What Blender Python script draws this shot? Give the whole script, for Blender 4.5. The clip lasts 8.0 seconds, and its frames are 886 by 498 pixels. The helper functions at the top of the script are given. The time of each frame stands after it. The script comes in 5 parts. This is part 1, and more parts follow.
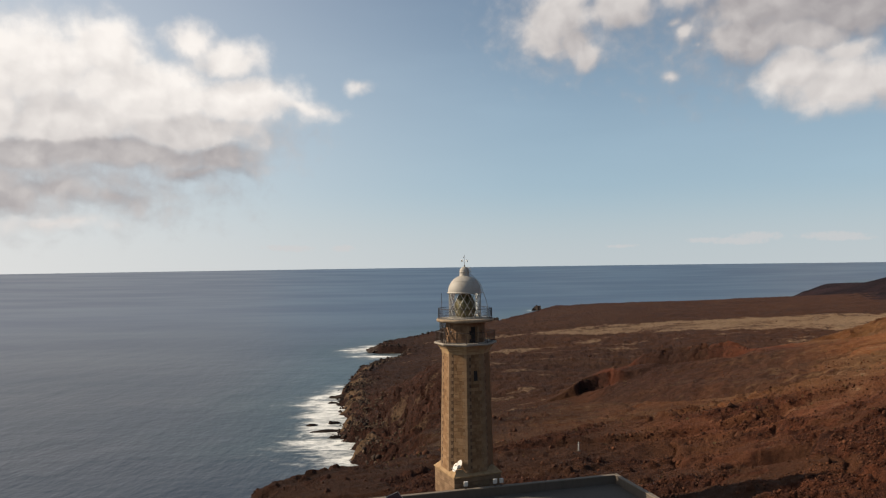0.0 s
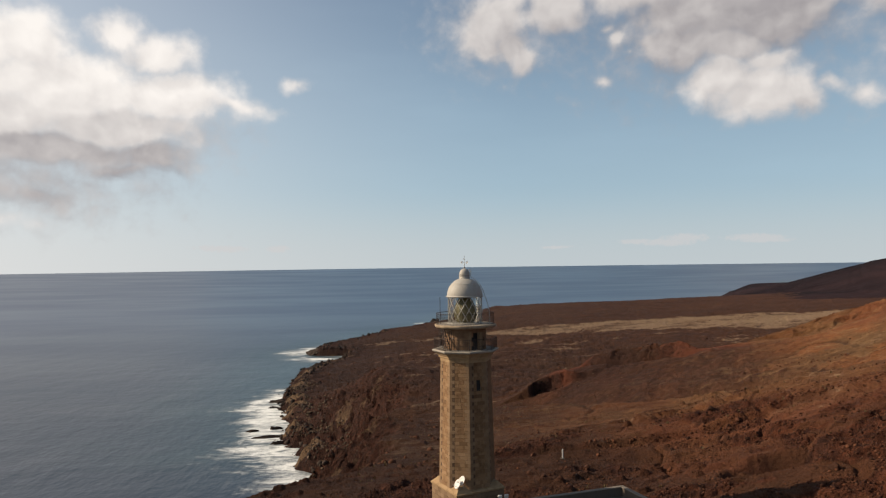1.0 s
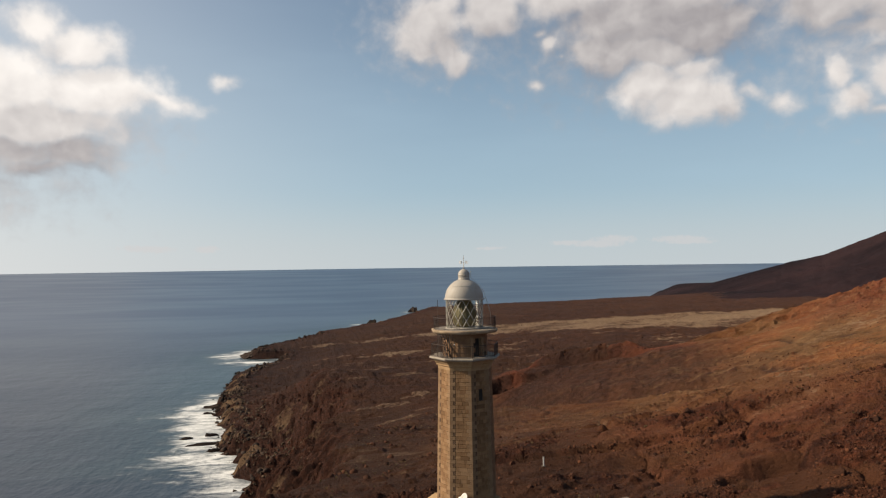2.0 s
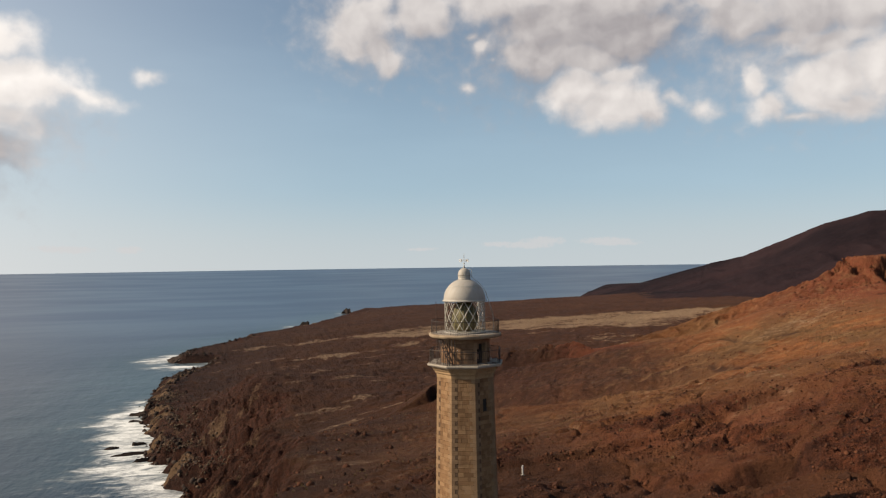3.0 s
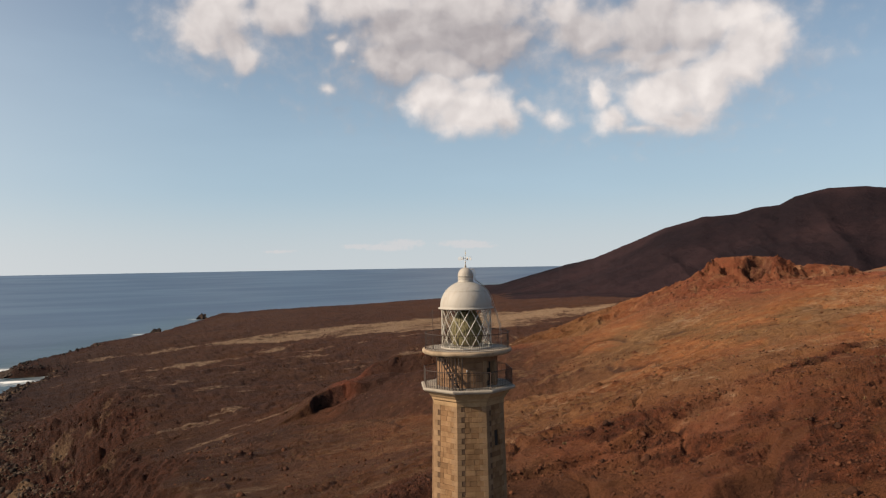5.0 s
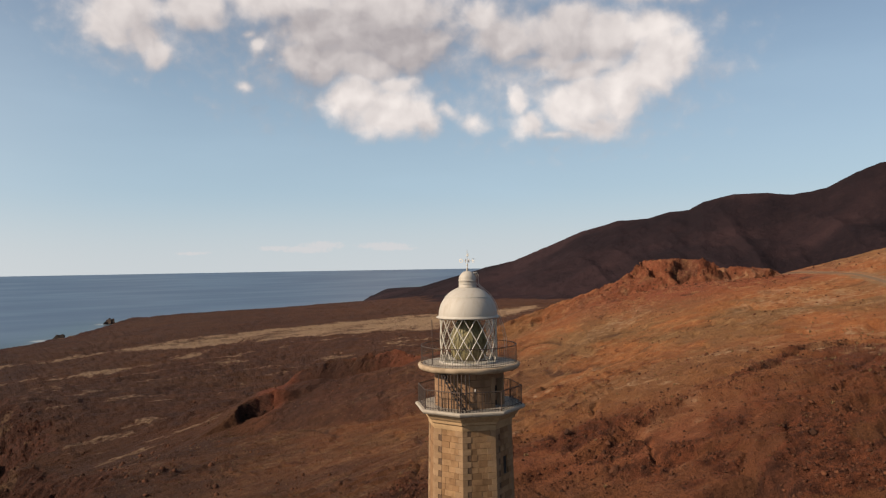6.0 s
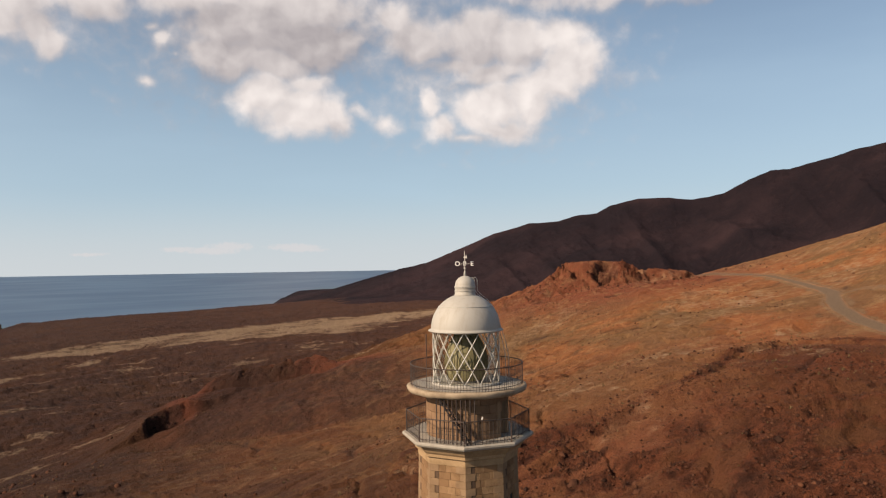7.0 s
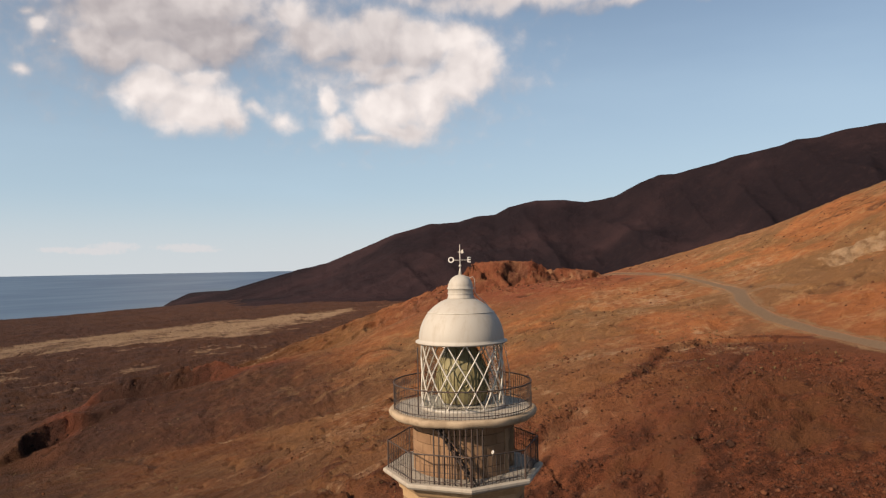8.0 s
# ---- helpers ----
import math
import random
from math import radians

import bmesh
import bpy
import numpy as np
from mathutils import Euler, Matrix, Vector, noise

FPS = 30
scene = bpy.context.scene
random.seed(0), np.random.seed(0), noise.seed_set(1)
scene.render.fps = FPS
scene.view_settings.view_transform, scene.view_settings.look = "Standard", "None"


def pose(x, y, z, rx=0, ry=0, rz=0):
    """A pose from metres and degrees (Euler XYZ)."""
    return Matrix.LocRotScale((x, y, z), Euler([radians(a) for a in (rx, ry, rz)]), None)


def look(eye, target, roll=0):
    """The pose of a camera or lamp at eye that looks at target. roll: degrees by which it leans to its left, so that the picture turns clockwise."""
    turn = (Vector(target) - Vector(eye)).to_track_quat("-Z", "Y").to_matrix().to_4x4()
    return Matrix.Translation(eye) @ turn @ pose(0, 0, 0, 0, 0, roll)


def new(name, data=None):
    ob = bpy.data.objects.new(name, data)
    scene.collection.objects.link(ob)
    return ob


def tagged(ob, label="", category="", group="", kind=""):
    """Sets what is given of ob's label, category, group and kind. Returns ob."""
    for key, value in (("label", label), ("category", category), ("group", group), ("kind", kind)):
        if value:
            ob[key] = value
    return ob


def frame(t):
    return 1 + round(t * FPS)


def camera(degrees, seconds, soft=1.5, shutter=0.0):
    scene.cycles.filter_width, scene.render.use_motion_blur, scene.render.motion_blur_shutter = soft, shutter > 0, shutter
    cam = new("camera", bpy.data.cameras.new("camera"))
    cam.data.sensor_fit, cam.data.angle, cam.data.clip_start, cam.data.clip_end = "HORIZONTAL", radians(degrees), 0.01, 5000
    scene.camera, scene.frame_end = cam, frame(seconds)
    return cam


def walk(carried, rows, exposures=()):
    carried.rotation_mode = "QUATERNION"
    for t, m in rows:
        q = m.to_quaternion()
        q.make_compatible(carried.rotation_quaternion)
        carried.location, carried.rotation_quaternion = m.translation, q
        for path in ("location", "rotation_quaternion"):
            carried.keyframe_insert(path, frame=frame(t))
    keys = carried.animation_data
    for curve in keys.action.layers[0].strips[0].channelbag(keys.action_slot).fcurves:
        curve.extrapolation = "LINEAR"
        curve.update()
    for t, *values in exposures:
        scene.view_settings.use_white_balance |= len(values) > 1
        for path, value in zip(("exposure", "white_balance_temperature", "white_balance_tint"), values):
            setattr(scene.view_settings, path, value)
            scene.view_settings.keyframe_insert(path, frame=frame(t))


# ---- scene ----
cam = camera(63.6, 8.0, soft=1.2)
PATH = [
    (0, (0.01, -0.013, 25.024), (0.011, 1.987, 25.065), -0.8),
    (0.5, (-2.463, 2.021, 25.113), (-2.38, 4.019, 25.154), -0.8),
    (1, (-5.015, 4.351, 25.168), (-4.839, 6.343, 25.209), -0.8),
    (1.5, (-7.268, 6.722, 25.195), (-7.003, 8.704, 25.236), -0.8),
    (3, (-13.135, 14.961, 25.055), (-12.592, 16.885, 25.096), -0.8),
    (3.5, (-14.501, 17.881, 24.998), (-13.87, 19.779, 25.04), -0.8),
    (4, (-15.776, 21.055, 24.962), (-15.049, 22.917, 25.005), -0.8),
    (4.5, (-16.701, 24.111, 24.948), (-15.887, 25.938, 24.99), -0.9),
    (6, (-18.678, 33.78, 25.047), (-17.578, 35.45, 25.092), -0.9),
    (6.5, (-18.685, 37.008, 25.118), (-17.491, 38.613, 25.164), -0.9),
    (7, (-18.412, 40.397, 25.188), (-17.116, 41.919, 25.234), -0.9),
    (7.5, (-17.838, 43.547, 25.201), (-16.447, 44.984, 25.246), -1.0),
    (8, (-16.998, 46.898, 25.102), (-15.501, 48.223, 25.145), -1.0),
]
walk(cam, [(t, look(eye, target, roll)) for t, eye, target, roll in PATH], [(0, 0.30, 6450, 10), (2.0, 0.35, 6490, 10), (4.5, 0.41, 6540, 12), (6.5, 0.47, 6590, 13), (8, 0.53, 6650, 14)])

# ---- light ----
SUN_AZ, SUN_EL = 169.0, 30.0          # degrees, counter-clockwise from +x
sun_dir = Vector((math.cos(radians(SUN_AZ)) * math.cos(radians(SUN_EL)), math.sin(radians(SUN_AZ)) * math.cos(radians(SUN_EL)), math.sin(radians(SUN_EL))))
sun_data = bpy.data.lights.new("sun", "SUN")
sun_data.energy, sun_data.angle, sun_data.color = 5.0, radians(0.6), (1.0, 0.83, 0.62)
sun = new("sun", sun_data)
sun.matrix_world = look((0, 0, 400), Vector((0, 0, 400)) - sun_dir)
scene.view_settings.exposure = 0.0


# ---- node helpers ----
class Nodes:
    """A small builder for node trees."""

    def __init__(self, tree):
        self.tree = tree
        tree.nodes.clear()

    def add(self, kind, **settings):
        node = self.tree.nodes.new(kind)
        for key, value in settings.items():
            if key == "operation":
                node.operation = value
            elif key == "data_type":
                node.data_type = value
            elif key == "blend_type":
                node.blend_type = value
            elif key == "attribute_name":
                node.attribute_name = value
            elif key == "feature":
                node.feature = value
            elif key == "interpolation_type":
                node.interpolation_type = value
        return node

    def put(self, socket, value):
        if value is None:
            return
        if isinstance(value, bpy.types.NodeSocket):
            self.tree.links.new(value, socket)
        elif isinstance(value, tuple) and len(value) == 3 and socket.type == "RGBA":
            socket.default_value = (*value, 1)
        else:
            socket.default_value = value

    def math(self, operation, a, b=None, c=None, clamp=False):
        node = self.add("ShaderNodeMath", operation=operation)
        node.use_clamp = clamp
        for i, v in enumerate((a, b, c)):
            self.put(node.inputs[i], v)
        return node.outputs[0]

    def vec(self, operation, a, b=None, c=None):
        node = self.add("ShaderNodeVectorMath", operation=operation)
        for i, v in enumerate((a, b, c)):
            self.put(node.inputs[i], v)
        return node.outputs["Value"] if operation in ("LENGTH", "DOT_PRODUCT") else node.outputs[0]

    def mix(self, factor, a, b, blend="MIX"):
        node = self.add("ShaderNodeMix", data_type="RGBA", blend_type=blend)
        self.put(node.inputs[0], factor)
        self.put(node.inputs[6], a)
        self.put(node.inputs[7], b)
        return node.outputs[2]

    def ramp(self, value, low, high, to_low=0.0, to_high=1.0, smooth=True):
        node = self.add("ShaderNodeMapRange", interpolation_type="SMOOTHSTEP" if smooth else "LINEAR")
        for i, v in enumerate((value, low, high, to_low, to_high)):
            self.put(node.inputs[i], v)
        return node.outputs[0]

    def noise(self, place, scale, detail=4.0, rough=0.55, distort=0.0, colour=False):
        node = self.add("ShaderNodeTexNoise")
        self.put(node.inputs["Vector"], place)
        for key, v in (("Scale", scale), ("Detail", detail), ("Roughness", rough), ("Distortion", distort)):
            node.inputs[key].default_value = v
        return node.outputs["Color" if colour else "Fac"]

    def voronoi(self, place, scale, feature="F1"):
        node = self.add("ShaderNodeTexVoronoi", feature=feature)
        self.put(node.inputs["Vector"], place)
        node.inputs["Scale"].default_value = scale
        return node

    def bump(self, height, strength, distance, normal=None):
        node = self.add("ShaderNodeBump")
        for key, v in (("Height", height), ("Strength", strength), ("Distance", distance), ("Normal", normal)):
            self.put(node.inputs[key], v)
        return node.outputs[0]

    def place(self, scaled=None):
        out = self.add("ShaderNodeNewGeometry").outputs["Position"]
        return self.vec("MULTIPLY", out, scaled) if scaled else out

    def attribute(self, name):
        return self.add("ShaderNodeAttribute", attribute_name=name).outputs["Color"]

    def split(self, colour):
        node = self.add("ShaderNodeSeparateColor")
        self.put(node.inputs[0], colour)
        return node.outputs[0], node.outputs[1], node.outputs[2]

    def random(self):
        return self.add("ShaderNodeObjectInfo").outputs["Random"]

    def surface(self, base, rough=0.8, normal=None, metal=0.0, specular=0.3, **more):
        node = self.add("ShaderNodeBsdfPrincipled")
        for key, v in (("Base Color", base), ("Roughness", rough), ("Normal", normal), ("Metallic", metal), ("Specular IOR Level", specular)):
            self.put(node.inputs[key], v)
        for key, v in more.items():
            self.put(node.inputs[key.replace("_", " ")], v)
        out = self.add("ShaderNodeOutputMaterial")
        self.tree.links.new(node.outputs[0], out.inputs[0])
        return node


def material(name):
    m = bpy.data.materials.new(name)
    m.use_nodes = True
    return m, Nodes(m.node_tree)


# ---- sky with its cumulus clouds ----
# Each puff: bearing (degrees clockwise from +y), height over the horizon, half width, half height.
# A puff's fifth number, where it has one: how grey it is (0 sunlit white, 1 in its own shade).
WEST_BANK = [(-29.8, 14.2, 5.2, 3.2, 0.0), (-25.1, 15.5, 3.0, 2.3, 0.0), (-19.4, 16.8, 2.2, 1.3, 0.1), (-16.6, 15.8, 3.1, 1.4, 0.1), (-22.8, 12.8, 6.6, 3.0, 0.0),
             (-15.9, 12.7, 5.0, 2.0, 0.05), (-11.0, 12.2, 3.5, 0.8, 0.15), (-27.7, 10.4, 6.1, 2.7, 0.25), (-19.7, 10.4, 6.0, 1.9, 0.35), (-24.7, 8.5, 8.2, 1.6, 0.75),
             (-17.2, 8.4, 3.1, 1.5, 0.8), (-19.1, 7.3, 2.8, 0.9, 0.9), (-30.4, 8.1, 5.1, 1.7, 0.7), (-28.4, 5.3, 3.9, 1.1, 0.85), (-24.6, 5.1, 2.7, 0.9, 0.95),
             (-31.4, 4.9, 3.0, 1.4, 0.8), (-28.7, 3.2, 5.9, 0.6, 0.2), (-6.3, 14.1, 1.2, 0.6, 0.3), (-33.1, 10.9, 3.8, 4.4, 0.1), (-33.7, 6.0, 4.1, 1.9, 0.7)]
NORTH_BANK = [(9.6, 18.9, 3.2, 2.2, 0.4), (8.5, 17.5, 2.0, 1.5, 0.4), (11.5, 16.1, 1.6, 1.3, 0.35), (14.4, 19.5, 2.7, 2.0, 0.5), (18.3, 17.9, 0.9, 0.6, 0.55),
              (19.1, 16.9, 0.7, 0.9, 0.55), (20.0, 15.8, 0.5, 0.5, 0.55), (17.9, 13.9, 1.0, 0.7, 0.5), (20.5, 20.2, 5.0, 1.8, 0.5), (25.9, 18.4, 6.4, 3.1, 0.75),
              (23.4, 15.9, 3.6, 1.9, 0.75), (30.4, 17.4, 4.7, 2.7, 0.85), (28.7, 20.1, 7.7, 2.0, 0.7), (26.3, 13.2, 2.5, 2.2, 0.05), (29.4, 12.2, 3.4, 2.1, 0.0),
              (29.7, 14.0, 2.7, 1.2, 0.05), (31.7, 11.9, 1.9, 1.6, 0.2), (34.3, 12.1, 0.9, 0.6, 0.3), (35.9, 11.5, 1.2, 0.9, 0.1)]
EAST_BANK = [(49.3, 14.1, 2.4, 1.9, 0.0), (43.1, 12.3, 1.6, 1.7, 0.05), (44.4, 15.0, 2.8, 1.5, 0.35), (27.2, 15.5, 3.6, 1.6, 0.5), (10.6, 17.2, 2.1, 1.5, 0.4), (46.6, 17.1, 3.1, 1.9, 0.45),
             (39.6, 12.8, 1.4, 1.3, 0.0), (40.4, 11.0, 2.2, 1.2, 0.05), (42.2, 10.2, 2.5, 0.7, 0.3), (45.0, 12.9, 2.2, 2.1, 0.0), (45.3, 11.0, 3.4, 1.3, 0.1),
             (47.6, 13.1, 2.3, 2.3, 0.0), (50.4, 15.8, 2.7, 2.3, 0.0), (51.8, 15.6, 2.1, 2.2, 0.05), (49.7, 17.6, 3.3, 1.5, 0.1), (38.4, 17.6, 3.3, 1.9, 0.6),
             (41.7, 15.7, 3.3, 1.1, 0.55), (43.4, 17.5, 4.1, 2.2, 0.7), (46.2, 15.4, 2.3, 1.1, 0.2), (36.7, 19.2, 2.6, 1.6, 0.5), (54.1, 20.3, 13.3, 0.9, 0.7),
             (63.0, 19.6, 7.7, 0.5, 0.8)]
# thin veils that join the banks
VEILS = [(25.0, 17.1, 10.4, 5.2, 0.85), (44.2, 15.5, 10.8, 5.6, 0.6), (10.7, 18.3, 6.5, 3.8, 0.55), (36.2, 18.2, 8.7, 3.6, 0.8), (-27.7, 5.9, 11.7, 3.2, 0.8), (-16.0, 10.0, 5.9, 2.6, 0.6)]
LOW_BANK = [(20.3, 1.5, 2.2, 0.3), (23.8, 1.7, 2.3, 0.5), (28.5, 1.6, 3.1, 0.4), (14.1, 1.2, 1.7, 0.2), (-12.2, 1.4, 3.0, 0.4), (-7.8, 1.3, 1.3, 0.4),
            (22.5, 1.4, 3.2, 0.4), (29.3, 1.4, 2.7, 0.3)]


def cloud_field():
    """A node group: how deep in cloud a bearing and height (both in degrees) lie, and how grey the cloud is there."""
    tree = bpy.data.node_groups.new("cloud_field", "ShaderNodeTree")
    tree.interface.new_socket("Place", in_out="INPUT", socket_type="NodeSocketVector")
    tree.interface.new_socket("Depth", in_out="OUTPUT", socket_type="NodeSocketFloat")
    tree.interface.new_socket("Grey", in_out="OUTPUT", socket_type="NodeSocketFloat")
    n = Nodes(tree)
    place = n.add("NodeGroupInput").outputs[0]
    depth = grey = None
    for a, e, wa, we, dull in WEST_BANK + [(*q[:4], 0.36 + 0.64 * q[4]) for q in NORTH_BANK + EAST_BANK] + VEILS:
        wa, we = wa * 1.36, we * 1.40
        away = n.vec("LENGTH", n.vec("MULTIPLY_ADD", place, (1 / wa, 1 / we, 0), (-a / wa, -e / we, 0)))
        here = n.math("MULTIPLY", n.math("SUBTRACT", 1.0, away), 0.42 if (a, e, dull) in [(q[0], q[1], q[4]) for q in VEILS] else min(1.0, 0.24 + 0.31 * we))
        if depth is None:
            depth, grey = here, n.math("ADD", dull, 0.0)
        else:
            ahead = n.ramp(n.math("SUBTRACT", here, depth), -0.16, 0.16)
            grey = n.math("ADD", grey, n.math("MULTIPLY", ahead, n.math("SUBTRACT", dull, grey)))
            depth = n.math("SMOOTH_MAX", depth, here, 0.14)
    out = n.add("NodeGroupOutput")
    tree.links.new(depth, out.inputs[0])
    tree.links.new(grey, out.inputs[1])
    return tree


def make_sky():
    world = bpy.data.worlds.new("sky")
    scene.world = world
    world.use_nodes = True
    n = Nodes(world.node_tree)
    sky = n.add("ShaderNodeTexSky")
    sky.sky_type, sky.sun_disc = "NISHITA", False
    sky.sun_elevation, sky.sun_rotation = radians(SUN_EL), radians(90 - SUN_AZ)
    sky.altitude, sky.air_density, sky.dust_density, sky.ozone_density = 100, 1.0, 0.7, 1.5
    way = n.add("ShaderNodeTexCoord").outputs["Generated"]
    xyz = n.add("ShaderNodeSeparateXYZ")
    n.put(xyz.inputs[0], way)
    bearing = n.math("MULTIPLY", n.math("ARCTAN2", xyz.outputs[0], xyz.outputs[1]), 180 / math.pi)
    height = n.math("MULTIPLY", n.math("ARCSINE", xyz.outputs[2]), 180 / math.pi)
    both = n.add("ShaderNodeCombineXYZ")
    n.put(both.inputs[0], bearing), n.put(both.inputs[1], height)
    flat = both.outputs[0]
    wobble = n.noise(flat, 0.25, 4.0, 0.5, colour=True)
    wobble = n.vec("MULTIPLY", n.vec("SUBTRACT", wobble, (0.5, 0.5, 0.5)), (3.2, 2.6, 0.0))
    bent = n.vec("ADD", flat, wobble)
    group = cloud_field()

    def cloud_at(place):
        node = n.add("ShaderNodeGroup")
        node.node_tree = group
        n.put(node.inputs[0], place)
        return node.outputs[0], node.outputs[1]

    def billow(place):
        cells = n.voronoi(n.vec("ADD", place, n.vec("MULTIPLY", wobble, (0.6, 0.6, 0.0))), 0.62)
        cells.inputs["Smoothness" if "Smoothness" in cells.inputs else "Scale"].default_value = 0.62
        soft = n.noise(place, 0.6, 4.0, 0.5)
        round_ = n.math("SUBTRACT", 0.55, cells.outputs["Distance"])
        wisp = n.noise(n.vec("ADD", place, wobble), 1.5, 4.0, 0.5)
        fluff = n.math("ADD", n.math("MULTIPLY", n.math("SUBTRACT", soft, 0.53), 0.55), n.math("MULTIPLY", round_, 0.10))
        return n.math("ADD", fluff, n.math("MULTIPLY", n.math("SUBTRACT", wisp, 0.5), 0.18))

    deep, grey = cloud_at(bent)
    here = n.math("ADD", deep, billow(flat))
    deep2, _ = cloud_at(n.vec("ADD", bent, (-0.9, 1.7, 0.0)))
    above = n.math("ADD", deep2, billow(n.vec("ADD", flat, (-0.55, 0.75, 0.0))))
    cover = n.ramp(here, -0.03, 0.62)
    shade = n.ramp(n.math("SUBTRACT", above, n.math("MULTIPLY", here, 0.45)), -0.22, 0.60)
    thin = n.ramp(here, 0.55, 0.0, 0.0, 0.20)
    puffy = n.math("MULTIPLY", n.math("SUBTRACT", 0.52, n.noise(bent, 0.6, 2.0, 0.45)), 0.45)
    shade = n.math("ADD", n.math("MULTIPLY", shade, 0.24), n.math("MULTIPLY", grey, 0.72))
    shade = n.math("ADD", n.math("ADD", shade, thin), puffy, clamp=True)
    lit = n.mix(shade, (12.2, 11.5, 10.8), (4.0, 3.72, 3.85))
    # far banks low over the sea
    low = None
    lowplace = n.vec("ADD", flat, n.vec("MULTIPLY", wobble, (0.5, 0.16, 0.0)))
    for a, e, wa, we in LOW_BANK:
        away = n.vec("LENGTH", n.vec("MULTIPLY_ADD", lowplace, (1 / wa, 1 / we, 0), (-a / wa, -e / we, 0)))
        here2 = n.math("SUBTRACT", 1.0, away, clamp=True)
        low = here2 if low is None else n.math("MAXIMUM", low, here2)
    low = n.math("MULTIPLY", n.ramp(n.math("ADD", low, n.math("MULTIPLY", n.math("SUBTRACT", n.noise(flat, 2.2, 5.0, 0.65), 0.5), 1.6)), 0.05, 0.7), n.ramp(low, 0.0, 0.4, 0.0, 0.55))
    # sea haze
    haze = n.ramp(height, -2.0, 26.0, 0.78, 0.14)
    murk = n.ramp(height, -1.0, 6.5, 0.85, 0.0)
    sunward = n.math("MULTIPLY", n.ramp(n.math("ABSOLUTE", n.math("ADD", bearing, SUN_AZ - 90)), 93.0, 21.0), n.ramp(height, -2.0, 30.0, 0.95, 0.5))
    veil = n.ramp(n.noise(n.vec("MULTIPLY", flat, (0.03, 0.12, 0.0)), 1.0, 4.0), 0.45, 0.75, 0.0, 0.10)
    air = n.mix(n.math("ADD", haze, veil, clamp=True), sky.outputs[0], (5.1, 6.95, 8.3))
    air = n.mix(murk, air, (6.9, 7.4, 7.5))
    air = n.mix(sunward, air, (10.3, 10.0, 9.6))
    air = n.mix(low, air, (7.9, 7.6, 7.5))
    both_sky = n.mix(cover, air, lit)
    ground = n.mix(n.ramp(height, -6.0, -0.6), (0.6, 0.5, 0.45), both_sky)
    back = n.add("ShaderNodeBackground")
    n.put(back.inputs[0], ground)
    back.inputs[1].default_value = 0.065
    out = n.add("ShaderNodeOutputWorld")
    n.tree.links.new(back.outputs[0], out.inputs[0])
    world.cycles.sampling_method = "MANUAL"
    world.cycles.sample_map_resolution = 512


make_sky()

